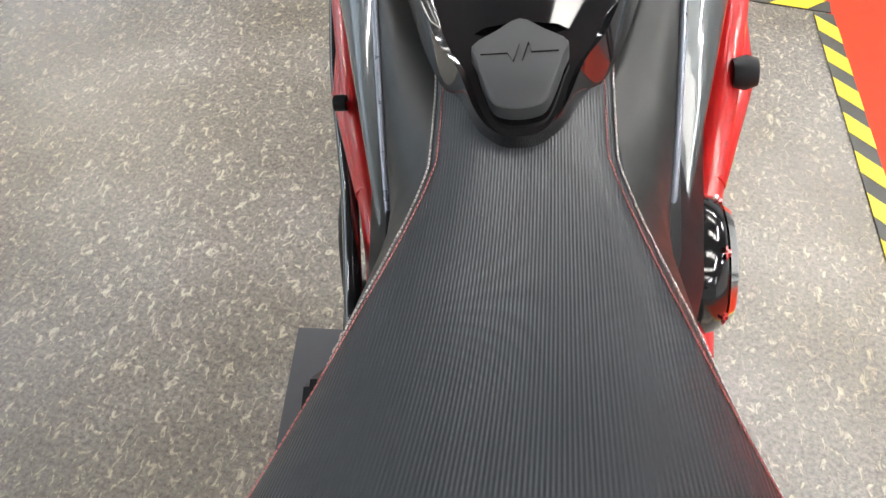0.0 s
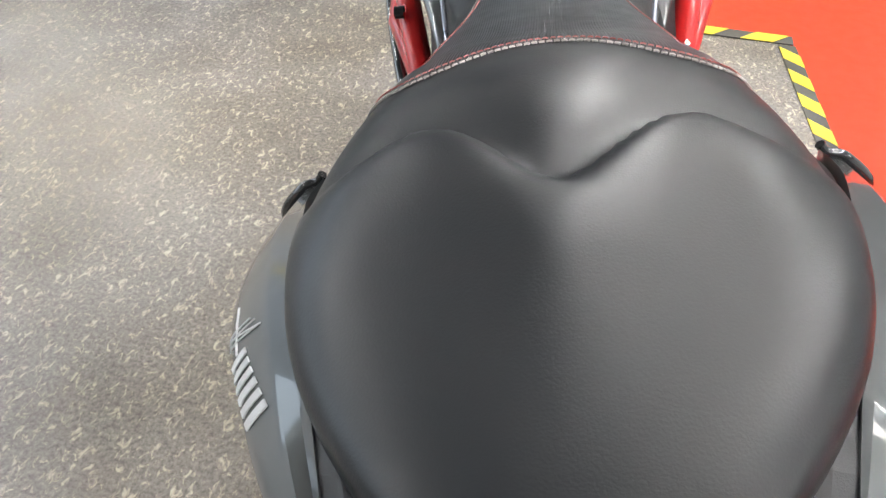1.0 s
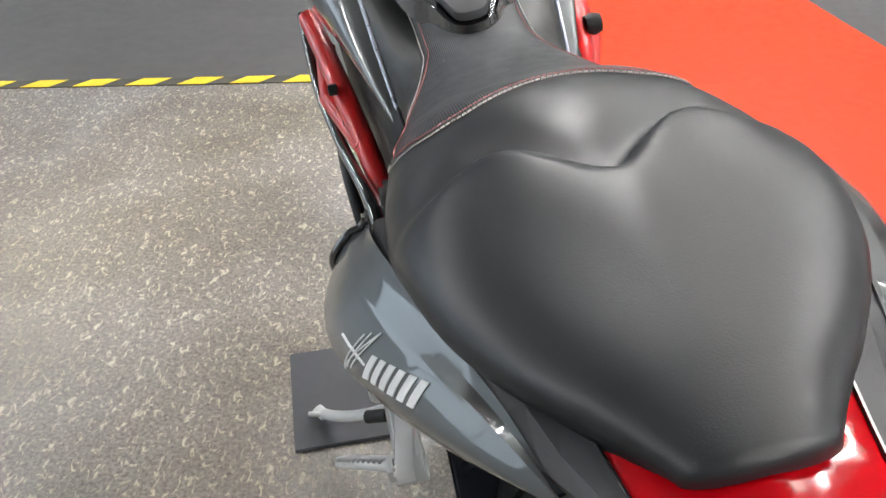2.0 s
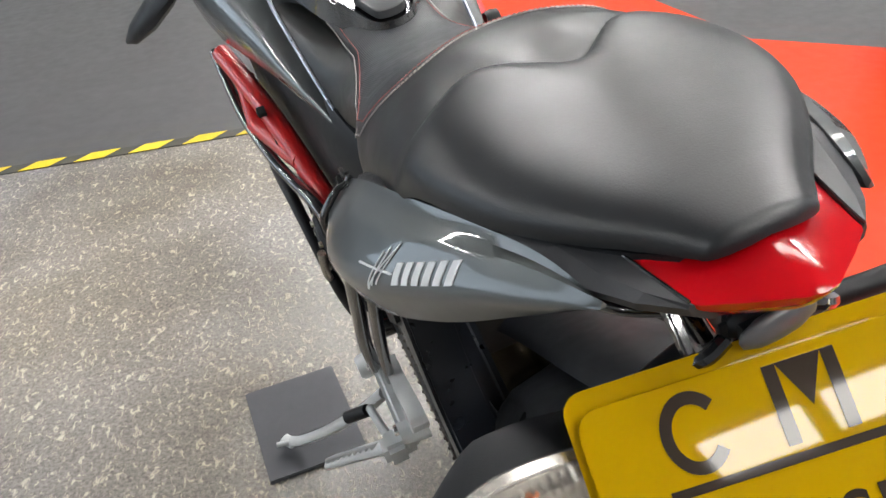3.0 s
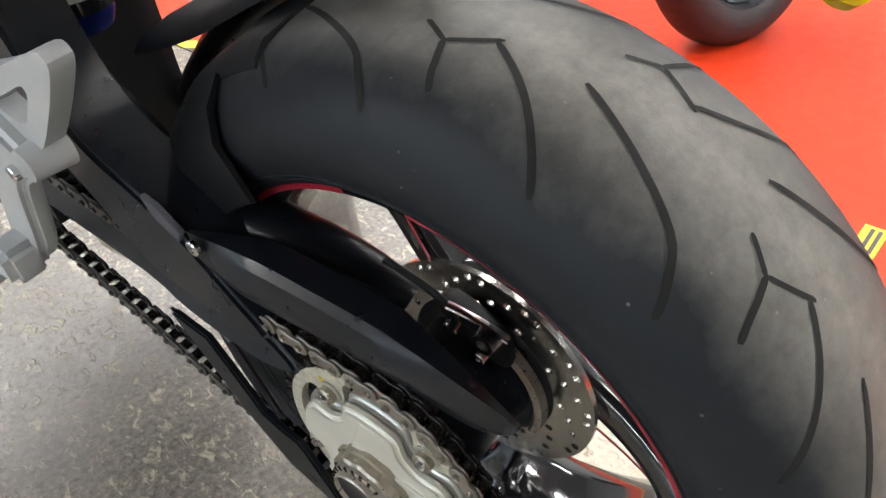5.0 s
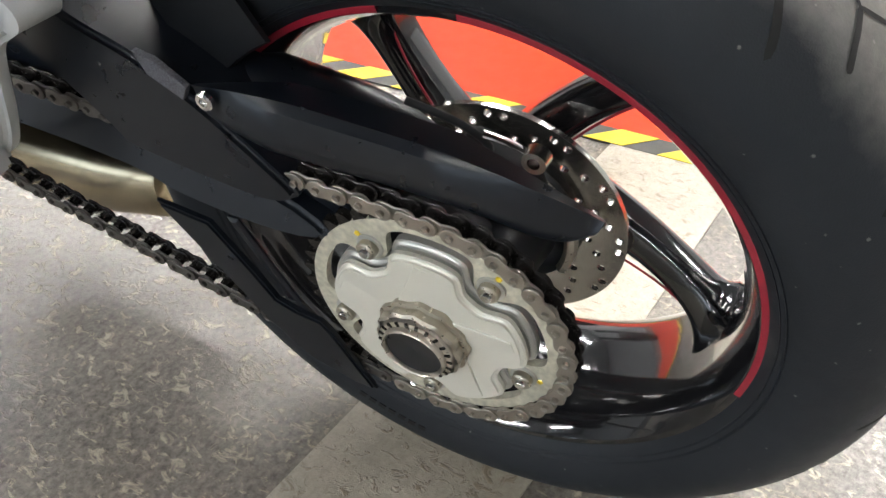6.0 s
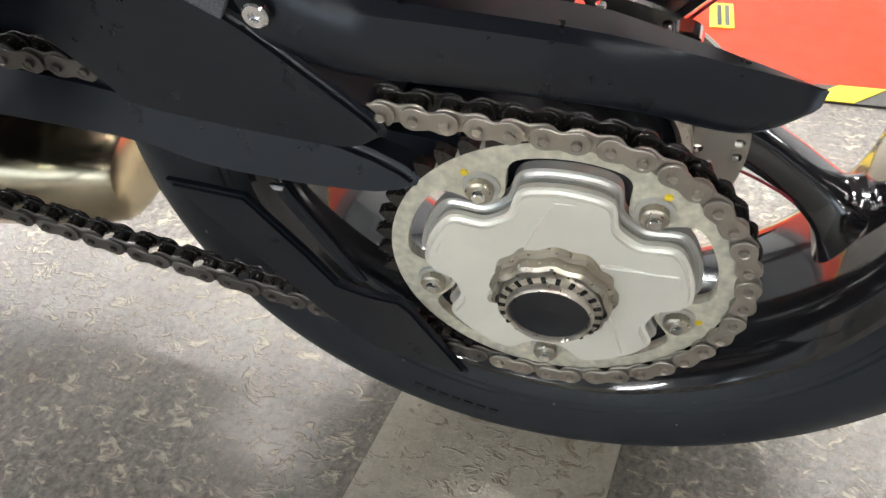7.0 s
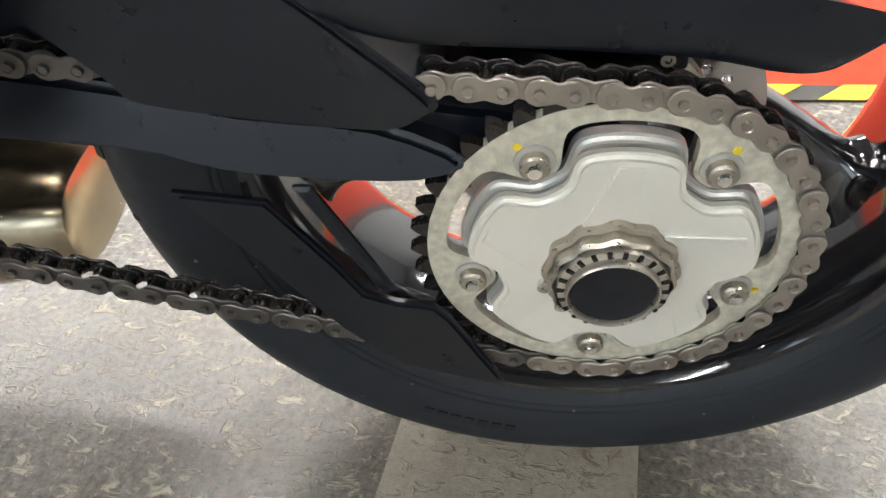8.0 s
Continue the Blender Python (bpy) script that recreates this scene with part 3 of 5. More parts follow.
# sprocket, carrier and axle nut
N_TEETH, PITCH = 41, 0.015875
PR = PITCH / 2 / math.sin(math.pi / N_TEETH)
SX = -0.123


def lobed(r_hi, r_lo, width, sharp, n=205, phase=57.0):
    out = []
    for i in range(n):
        a = 360 * i / n
        d = abs((a - phase + 36) % 72 - 36)
        k = 1 / (1 + math.exp((d - width) / sharp))
        r = r_hi + (r_lo - r_hi) * k
        out.append((r * math.cos(radians(a)), r * math.sin(radians(a))))
    return out


teeth = []
for i in range(205):
    a = radians(360 * i / 205)
    r = PR + (0.0045, 0.001, -0.0055, -0.0055, 0.001)[i % 5]
    teeth.append((r * math.cos(a), r * math.sin(a)))
disc_o = [(0.0985 * math.cos(radians(360 * i / 205)), 0.0985 * math.sin(radians(360 * i / 205))) for i in range(205)]
sprocket = bp("sprocket", ring_plate(disc_o, lobed(0.0885, 0.064, 11, 2.0), SX + 0.002, SX - 0.005), M_ZINC, "zinc-plated rear sprocket with dark oiled teeth", smooth=False)
part("teeth", ring_plate(teeth, [(y * 0.99, z * 0.99) for y, z in disc_o], SX + 0.0025, SX - 0.0045), M_OIL, sprocket, "dark oiled teeth", smooth=False)
for r_hi, r_lo, x0, x1, nm in ((0.0805, 0.0630, SX + 0.006, SX - 0.007, "carrier_flange"), (0.0765, 0.0595, SX - 0.006, SX - 0.0165, "carrier")):
    o = lobed(r_hi, r_lo, 12.5, 2.2)
    g = slab(o, x0, x1, 0.0035, 3)
    part(nm, g, M_FLANGE if nm == "carrier_flange" else M_CARRIER, sprocket, "smooth silver five-lobed sprocket carrier")
for k in range(5):
    a = radians(57 + 72 * k)
    y, z = 0.0765 * math.cos(a), 0.0765 * math.sin(a)
    part("nut", bolt(SX - 0.005, y, z, 0.0078, 0.0065), M_NUT, sprocket)
    part("washer", shift(lathe([(0, 0.0), (0, 0.0105), (-0.0015, 0.0102), (-0.002, 0.007)], n=18), (SX - 0.005, y, z)), M_FLANGE, sprocket)
    part("stud", shift(lathe([(0, 0), (0, 0.004), (-0.0095, 0.004), (-0.0105, 0.0032), (-0.0105, 0)], n=14), (SX - 0.005, y, z)), M_CHROME, sprocket)
NX = SX - 0.0165
for k in range(5):
    a = radians(93 + 72 * k)
    # tilted raised plates added to shape the reflections of a smooth carrier face
    arm = [(0.030, -0.019), (0.052, -0.012), (0.070, -0.006), (0.070, 0.012), (0.05, 0.018), (0.030, 0.019)]
    g = slab([(r * math.cos(a) - w * math.sin(a), r * math.sin(a) + w * math.cos(a)) for r, w in arm], NX + 0.003, NX - 0.0006, 0.0005, 1)
    part("glint_facet", ([(x + 0.09 * (-y * math.sin(a) + z * math.cos(a)), y, z) for x, y, z in g[0]], g[1]), M_CARRIER, sprocket)
    b = radians(57 + 72 * k)
    if k < 3:
        part("paint_dot", shift(lathe([(0, 0.0026), (-0.0009, 0.0020), (-0.0012, 0)], n=6), (SX - 0.005, 0.0885 * math.cos(b - 0.03), 0.0885 * math.sin(b - 0.03))), M_TAPEY, sprocket, "yellow paint mark")
nut12 = [(0.0325 + 0.0010 * math.cos(12 * t)) for t in np.linspace(0, 2 * math.pi, 96, endpoint=False)]
rings = []
for x, k in ((NX + 0.003, 1.09), (NX - 0.0045, 1.09), (NX - 0.0055, 1.0), (NX - 0.0115, 1.0), (NX - 0.0135, 0.94)):
    rings.append([(x, k * r * math.cos(t), k * r * math.sin(t)) for r, t in zip(nut12, np.linspace(0, 2 * math.pi, 96, endpoint=False))])
axle = bp("axle_nut", loft(rings, caps=False), M_NUT, "large ribbed nickel axle nut")
part("lock_ring", lathe([(NX - 0.011, 0.0225), (NX - 0.0195, 0.0225), (NX - 0.0205, 0.0232), (NX - 0.0205, 0.0240), (NX - 0.0195, 0.0245), (NX - 0.0165, 0.0248), (NX - 0.016, 0.0285), (NX - 0.012, 0.0295)], n=64, closed=False), M_LOCK, axle)
for k in range(22):
    a = radians(k * 360 / 22)
    g = box(0, 0, 0, 0.0016, 0.0026, 0.0045, 0.0003)
    g = [(x + NX - 0.0163, (0.0268 + z) * math.cos(a) - y * math.sin(a), (0.0268 + z) * math.sin(a) + y * math.cos(a)) for x, y, z in g[0]], g[1]
    part("slot", g, M_OIL, axle)
part("bore_rim", lathe([(NX - 0.0205, 0.0228), (NX - 0.0215, 0.0234), (NX - 0.0205, 0.0242)], n=48), M_LOCK, axle, "bright rim of the hollow axle")
part("bore_cap", lathe([(NX - 0.0165, 0), (NX - 0.0175, 0.018), (NX - 0.0185, 0.0215), (NX - 0.014, 0.0226)], n=40), M_SATIN, axle, "black plug in the hollow axle")
part("washer_pin", shift(lathe([(0, 0.002), (-0.004, 0.002), (-0.004, 0.0042), (0, 0.0042)], n=16, closed=True), (NX, 0.034, -0.013)), M_CHROME, axle)
part("washer_pin", shift(lathe([(0, 0.002), (-0.004, 0.002), (-0.004, 0.0042), (0, 0.0042)], n=16, closed=True), (NX, 0.024, -0.029)), M_CHROME, axle)

# chain
FS, FR = (0.52, 0.090), 0.050
dy, dz = FS
D = math.hypot(dy, dz)
base = math.atan2(dz, dy)
alpha = math.acos((PR - FR) / D)
up_r = (PR * math.cos(base + alpha), PR * math.sin(base + alpha))
lo_r = (PR * math.cos(base - alpha), PR * math.sin(base - alpha))
up_f = (FS[0] + FR * math.cos(base + alpha), FS[1] + FR * math.sin(base + alpha))
lo_f = (FS[0] + FR * math.cos(base - alpha), FS[1] + FR * math.sin(base - alpha))
track = []
for i in range(200):
    a = base + alpha + (2 * math.pi - 2 * alpha) * i / 200
    track.append((PR * math.cos(a), PR * math.sin(a)))
for i in range(120):
    t = i / 120
    track.append((lo_r[0] + (lo_f[0] - lo_r[0]) * t, lo_r[1] + (lo_f[1] - lo_r[1]) * t - 0.007 * math.sin(math.pi * t)))
for i in range(60):
    a = base - alpha + 2 * alpha * i / 60
    track.append((FS[0] + FR * math.cos(a), FS[1] + FR * math.sin(a)))
for i in range(121):
    t = i / 120
    track.append((up_f[0] + (up_r[0] - up_f[0]) * t, up_f[1] + (up_r[1] - up_f[1]) * t))
track = np.array(track)
run = np.concatenate([[0], np.cumsum(np.hypot(*np.diff(track, axis=0).T))])
n_links = int(run[-1] / PITCH / 2) * 2
pins = [(float(np.interp(run[-1] * i / n_links, run, track[:, 0])), float(np.interp(run[-1] * i / n_links, run, track[:, 1]))) for i in range(n_links)]


def link_plate(x0, x1, r=0.0072, waist=0.0052):
    """A figure-eight link plate from pin to pin, along y."""
    o = []
    for i in range(9):
        a = radians(-110 + 220 * i / 8)
        o.append((PITCH + r * math.cos(a), r * math.sin(a)))
    o.append((PITCH / 2, waist))
    for i in range(9):
        a = radians(70 + 220 * i / 8)
        o.append((r * math.cos(a), r * math.sin(a)))
    o.append((PITCH / 2, -waist))
    return slab(o, x0, x1, 0.0004, 1)


def pin_geo(x0, x1, r, y=0.0):
    return shift(lathe([(x0, 0), (x0, r * 0.8), (x0 - 0.0006 * (1 if x0 < x1 else -1), r), (x1, r), (x1, 0)], n=12), (0, y, 0))


outer_l = merge(link_plate(-0.0085, -0.0065), pin_geo(-0.0104, -0.0085, 0.0027), pin_geo(-0.0104, -0.0085, 0.0027, PITCH))
outer_r = link_plate(0.0065, 0.0085)
inner_l = link_plate(-0.0058, -0.004)
inner_r = merge(link_plate(0.004, 0.0058), pin_geo(-0.004, 0.004, 0.0051), pin_geo(-0.004, 0.004, 0.0051, PITCH))
CX = SX - 0.0015
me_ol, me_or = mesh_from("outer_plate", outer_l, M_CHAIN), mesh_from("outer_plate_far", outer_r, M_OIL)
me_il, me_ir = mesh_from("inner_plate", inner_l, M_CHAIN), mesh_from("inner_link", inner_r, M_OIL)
# darker copies of the near plates, with the swingarm slot's shade in the colour
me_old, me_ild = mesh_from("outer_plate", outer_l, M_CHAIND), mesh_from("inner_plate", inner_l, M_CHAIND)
chain = bp("drive_chain", pin_geo(-0.006, 0.006, 0.002), M_OIL, "greasy steel drive chain")
chain.location = (CX, pins[0][0], pins[0][1] + 0.315)
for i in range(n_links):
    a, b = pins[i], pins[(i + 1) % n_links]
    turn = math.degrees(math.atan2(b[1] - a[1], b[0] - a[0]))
    # darker plates on the lower run and inside the shaded swingarm slot
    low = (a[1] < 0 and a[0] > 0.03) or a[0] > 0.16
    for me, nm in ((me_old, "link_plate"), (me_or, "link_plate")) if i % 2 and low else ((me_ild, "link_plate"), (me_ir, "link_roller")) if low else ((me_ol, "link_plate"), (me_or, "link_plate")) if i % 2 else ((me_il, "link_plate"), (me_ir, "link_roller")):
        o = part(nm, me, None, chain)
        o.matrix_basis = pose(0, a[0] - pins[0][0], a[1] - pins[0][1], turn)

# ---- swingarm side ----
arm_out = smooth_line([(0.0875, 0.106), (0.094, 0.096), (0.112, 0.0885), (0.150, 0.0915), (0.199, 0.0985), (0.229, 0.1055), (0.2385, 0.118), (0.27, 0.152), (0.31, 0.187), (0.36, 0.222), (0.44, 0.262), (0.46, 0.29), (0.42, 0.325), (0.36, 0.350), (0.305, 0.340), (0.288, 0.298), (0.277, 0.260), (0.26, 0.228), (0.235, 0.207), (0.195, 0.191), (0.154, 0.168), (0.117, 0.136)], 4, True)
bp("swingarm", slab(arm_out, -0.139, -0.085, 0.012, 5), M_SATIN, "satin black single-sided swingarm")
bp("swingarm_core", slab(smooth_line([(-0.03, 0.02), (-0.01, 0.06), (0.04, 0.085), (0.1, 0.095), (0.19, 0.112), (0.25, 0.15), (0.34, 0.21), (0.46, 0.27), (0.56, 0.24), (0.58, 0.14), (0.55, 0.06), (0.4, 0.065), (0.3, 0.062), (0.226, 0.05), (0.17, 0.045), (0.10, 0.048), (0.05, 0.045), (0.035, 0.0), (0.0, -0.045), (-0.03, -0.03)], 3, True), -0.112, -0.052, 0.012, 3), M_SATIN)
rail = slab(smooth_line([(0.075, 0.064), (0.12, 0.083), (0.186, 0.092), (0.24, 0.104), (0.33, 0.118), (0.5, 0.14), (0.52, 0.1), (0.4, 0.09), (0.25, 0.076), (0.199, 0.062), (0.15, 0.056), (0.10, 0.055)], 3, True), -0.136, -0.1, 0.013, 5)
bp("swingarm_rail", ([(x + 0.45 * max(0.0, z - 0.058 - 0.14 * (y - 0.12)), y, z) for x, y, z in rail[0]], rail[1]), M_SATIN)
fin_o = [(0.226, 0.052), (0.178, 0.046), (0.150, 0.002), (0.135, -0.025), (0.118, -0.032), (0.096, -0.035), (0.088, -0.045), (0.056, -0.108), (0.075, -0.107), (0.12, -0.092), (0.153, -0.056), (0.19, 0.0)]
fin = bp("lower_chain_guard", slab(fin_o, -0.141, -0.134, 0.002, 2), M_SATIN, "black plastic lower chain guard")
part("strut", slab([(0.165, 0.05), (0.155, 0.05), (0.118, -0.03), (0.128, -0.03)], -0.134, -0.128, 0.002, 1), M_SATIN, fin)
guard_top = [(0.150, 0.174), (0.10, 0.172), (0.03, 0.162), (-0.03, 0.151), (-0.075, 0.141), (-0.104, 0.134), (-0.113, 0.131)]
guard_low = [(0.135, 0.146), (0.10, 0.134), (0.03, 0.125), (-0.03, 0.116), (-0.07, 0.105), (-0.092, 0.105), (-0.109, 0.118)]
rings = []
for (ya, za), (yb, zb) in zip(smooth_line(guard_top, 4), smooth_line(guard_low, 4)):
    xo = -0.1375 + 0.022 * max(0.0, (0.10 - ya) / 0.21)
    h = za - zb
    lipw = 0.006 + 0.028 * min(1.0, max(0.0, (ya + 0.112) / 0.10)) * min(1.0, max(0.0, (0.155 - ya) / 0.06))
    rings.append([(xo + lipw, ya, za - 0.003), (xo + 0.3 * lipw, ya, za), (xo + 0.004, ya, za - 0.12 * h), (xo, (ya + yb) / 2, zb + 0.42 * h), (xo + 0.001, yb, zb + 0.12 * h), (xo + 0.004, yb, zb), (xo + 0.008, yb, zb + 0.001), (xo + 0.008, ya, za - 0.25 * h), (xo + lipw, ya, za - 0.006)])
bp("chain_guard", loft(rings), M_SATIN, "long satin black chain guard")
bp("guard_bolt", bolt(-0.1375, 0.1375, 0.1675, 0.0065, 0.003, 10), M_CHROME, "silver button bolt")
# thin grey patch that paints a panel light's grainy reflection on the black arm
sheen = bp("sheen_patch", slab([(0.186, 0.193), (0.172, 0.190), (0.150, 0.174), (0.156, 0.163), (0.180, 0.177)], -0.1392, -0.134, 0.0006, 1), M_SHEEN, "grainy grey patch painted as a light's sheen on the swingarm")
bp("inner_arm", tube([(-0.105, 0.30, 0.178), (-0.094, 0.21, 0.160), (-0.077, 0.14, 0.142), (-0.058, 0.09, 0.121), (-0.046, 0.055, 0.103), (-0.040, 0.034, 0.090)], [0.020, 0.023, 0.025, 0.022, 0.018, 0.012], n=24, per=6, flat=0.72), M_SATIN, "rounded black inner swingarm arm")
cal = bp("brake_caliper", loft([[(-0.026 + 0.012 * k * math.copysign(abs(math.cos(b)) ** 0.6, math.cos(b)), y, z + 0.010 * k * math.copysign(abs(math.sin(b)) ** 0.6, math.sin(b))) for b in np.linspace(0, 2 * math.pi, 20, endpoint=False)] for y, z, k in smooth_line([(0.015, 0.088, 0.5), (0.008, 0.087, 0.9), (-0.012, 0.080, 1.0), (-0.03, 0.070, 1.0), (-0.042, 0.060, 0.8), (-0.047, 0.055, 0.4)], 3)]), M_MATT, "black rear brake caliper")
part("banjo_bolt", bolt(-0.037, -0.005, 0.082, 0.007, 0.008), M_CHROME, cal)
part("pad_spring", tube([(-0.050, -0.010, 0.117), (-0.046, -0.022, 0.112), (-0.040, -0.036, 0.102), (-0.034, -0.050, 0.089)], 0.0042, n=10, flat=0.45), M_CHROME, cal, "bright steel pad spring")
part("guide_bolt", shift(lathe([(0.004, 0.0), (0.004, 0.0035), (-0.004, 0.0045), (-0.004, 0.0085), (0.006, 0.0095)], n=20), (-0.062, -0.052, 0.116)), M_CHROME, cal, "chrome guide bolt")
part("pad_carrier", lathe([(-0.022, 0.062), (-0.026, 0.066), (-0.024, 0.071), (-0.016, 0.072)], n=24, a0=120, a1=205), M_LOCK, cal, "dull steel pad carrier")
part("bleed_nipple", bolt(-0.037, -0.032, 0.068, 0.005, 0.010), M_CHROME, cal)
part("brake_line", tube([(-0.045, -0.006, 0.084), (-0.046, -0.012, 0.104), (-0.044, 0.012, 0.116), (-0.046, 0.05, 0.126)], 0.003), M_MATT, cal, "black brake line")
hug = []
for a in range(3, 72, 3):
    hug.append([(x, (r + 0.008) * math.cos(radians(a)), (r + 0.008) * math.sin(radians(a))) for x, r in ((-0.070, 0.293), (-0.066, 0.299), (-0.055, 0.306), (0, 0.315), (0.063, 0.298), (0.086, 0.276), (0.088, 0.25), (0.083, 0.25), (0.081, 0.273), (0.058, 0.299), (0, 0.311), (-0.053, 0.302), (-0.064, 0.295), (-0.067, 0.291))])
hugger = bp("hugger", loft(hug), M_MATT, "matt black rear tyre hugger")
skirt = []
for a in range(20, 64, 4):
    skirt.append([(x, r * math.cos(radians(a)), r * math.sin(radians(a))) for x, r in ((-0.070, 0.306), (-0.090, 0.290), (-0.101, 0.268), (-0.101, 0.222), (-0.097, 0.220), (-0.096, 0.266), (-0.086, 0.286), (-0.068, 0.302))])
part("skirt", loft(skirt), M_MATT, hugger, "matt black hugger side")
lip = []
for t in np.linspace(-0.8, 1, 18):
    y = 0.19 - 0.165 * t
    w = 0.058 * (1 - t ** 3 * 0.5)
    zc = 0.285 + 0.062 * math.sin(t * 1.5)
    lip.append([(0.036 + w * c, y, zc + k) for c, k in ((-1, -0.012), (-0.85, -0.002), (-0.4, 0.004), (0, 0.005), (0.4, 0.004), (0.85, -0.002), (1, -0.012), (0.8, -0.008), (0, 0.0), (-0.8, -0.008))])
part("lip", loft(lip), M_MATT, hugger)

# ---- foot peg bracket and side stand ----
BODY = Vector((-0.013, -0.003, 0.004))  # engine and foot pegs sit a little off the wheel's own middle

bracket = bp("footpeg_bracket", merge(slab(smooth_line([(0.305, 0.278), (0.285, 0.287), (0.262, 0.272), (0.240, 0.258), (0.222, 0.247), (0.207, 0.240), (0.218, 0.222), (0.246, 0.205), (0.262, 0.178), (0.283, 0.13), (0.305, 0.105), (0.34, 0.1), (0.335, 0.13), (0.31, 0.18), (0.295, 0.225), (0.303, 0.25)], 3, True), -0.176, -0.158, 0.006, 3), ring_plate(smooth_line([(0.290, 0.276), (0.245, 0.292), (0.199, 0.309), (0.150, 0.331), (0.137, 0.330), (0.140, 0.318), (0.176, 0.276), (0.216, 0.240), (0.262, 0.238)], 3, True), smooth_line([(0.246, 0.268), (0.232, 0.277), (0.212, 0.287), (0.190, 0.298), (0.184, 0.297), (0.186, 0.291), (0.199, 0.276), (0.211, 0.264), (0.228, 0.262)], 3, True), -0.164, -0.148)), M_ALU, "cast aluminium foot peg bracket")
for yy, zz in ((0.292, 0.272), (0.315, 0.118), (0.235, 0.225)):
    part("bolt", bolt(-0.176, yy, zz, 0.006, 0.004), M_CHROME, bracket)
part("lug", shift(lathe([(-0.016, 0), (-0.016, 0.011), (-0.012, 0.014), (0.02, 0.014)], n=18), (-0.174, 0.30, 0.268)), M_ALU, bracket)
part("lug", shift(lathe([(-0.01, 0), (-0.01, 0.012), (0.02, 0.015)], n=18), (-0.166, 0.217, 0.236)), M_ALU, bracket)
part("pivot_block", box(-0.186, 0.312, 0.115, 0.034, 0.036, 0.034, 0.007), M_ALU, bracket)
peg = part("peg", tube([(-0.185, 0.315, 0.115), (-0.235, 0.365, 0.07), (-0.28, 0.412, 0.024)], [0.012, 0.011, 0.009], per=3, flat=0.75), M_ALU, bracket, "ribbed silver foot peg")
for k in range(9):
    t = 0.22 + 0.085 * k
    part("rib", box(-0.185 - 0.095 * t, 0.315 + 0.097 * t, 0.115 - 0.091 * t + 0.009, 0.021, 0.0045, 0.008, 0.0012), M_ALU, bracket)
part("shift_rod", tube([(-0.172, 0.285, 0.27), (-0.172, 0.235, 0.36), (-0.16, 0.13, 0.53)], 0.007), M_GLOSS, bracket)
part("shift_rod", tube([(-0.162, 0.262, 0.27), (-0.16, 0.215, 0.36), (-0.15, 0.11, 0.53)], 0.006), M_GLOSS, bracket)
part("shift_rod", tube([(-0.168, 0.31, 0.27), (-0.17, 0.27, 0.36), (-0.16, 0.16, 0.53)], 0.004), M_CHROME, bracket)
stand = bp("side_stand", tube([(-0.17, 0.46, 0.06), (-0.22, 0.52, -0.02), (-0.29, 0.62, -0.13), (-0.345, 0.705, -0.212), (-0.365, 0.735, -0.234)], [0.014, 0.013, 0.012, 0.011, 0.010], flat=0.7), M_ALU, "silver side stand resting on the rubber mat")
part("foot", merge(tube([(-0.362, 0.728, -0.238), (-0.378, 0.752, -0.236)], 0.011, per=2, flat=0.45), tube([(-0.365, 0.73, -0.232), (-0.392, 0.735, -0.228)], 0.005, per=2)), M_ALU, stand)
toe = bp("shift_toe_peg", tube([(-0.205, 0.45, 0.05), (-0.235, 0.468, 0.035)], 0.0095, per=2), M_MATT, "black rubber toe peg")
part("lever", tube([(-0.19, 0.33, 0.11), (-0.195, 0.4, 0.07), (-0.20, 0.45, 0.052)], 0.006), M_ALU, toe)

# ---- frame, engine ----
for pts in ([(0.13, 0.47, 0.235), (0.150, 0.65, 0.285), (0.176, 0.78, 0.372), (0.208, 0.95, 0.42)], [(0.190, 0.88, 0.398), (0.199, 0.82, 0.343)], [(0.201, 0.825, 0.343), (0.160, 0.70, 0.318)]):
    for s in (1, -1):
        bp("frame_tube", tube([(0.008 + s * x, y, z) for x, y, z in pts], 0.016), M_RED, "red trellis frame tube")
bp("loom", tube([(-0.210, 0.97, 0.42), (-0.207, 0.86, 0.350), (-0.192, 0.77, 0.312), (-0.178, 0.70, 0.300), (-0.156, 0.58, 0.295), (-0.15, 0.5, 0.25)], 0.009), M_GLOSS, "black cable loom along the frame")
for y, z in ((0.75, 0.327),):
    bp("frame_clamp", shift(lathe([(-0.008, 0.0165), (0.008, 0.0165)], n=16), (0.008 - 0.160 - 0.33 * (y - 0.70), y, z)), M_MATT, "black frame clamp")
bp("engine_block", merge(box(0.01, 0.68, 0.1, 0.24, 0.34, 0.28, 0.03), box(0.01, 0.78, 0.28, 0.2, 0.22, 0.2, 0.03)), M_MATT, "dark engine block")
# added black body: gives the dark, shadowed space between frame tubes and tank
bp("dark_filler", loft([[(0.012 + w * c, y, z) for c, z in ((-0.8, z0), (-1, z0 + 0.03), (-1, z1 - 0.03), (-0.85, z1), (0.85, z1), (1, z1 - 0.03), (1, z0 + 0.03), (0.8, z0))] for y, w, z0, z1 in ((0.45, 0.098, 0.22, 0.40), (0.52, 0.122, 0.18, 0.435), (0.64, 0.134, 0.18, 0.445), (0.78, 0.150, 0.20, 0.46), (0.92, 0.175, 0.25, 0.46))]), M_MATT, "dark filler body added for the shadow between the frame tubes")
clutch = bp("clutch_housing", shift(lathe([(0.036, 0.0), (0.036, 0.028), (0.030, 0.034), (0.030, 0.045), (0.024, 0.054), (0.012, 0.058), (0.0, 0.056)], n=40), (0.132, 0.585, 0.345)), M_GLOSS, "gloss black clutch cover with steel ring")
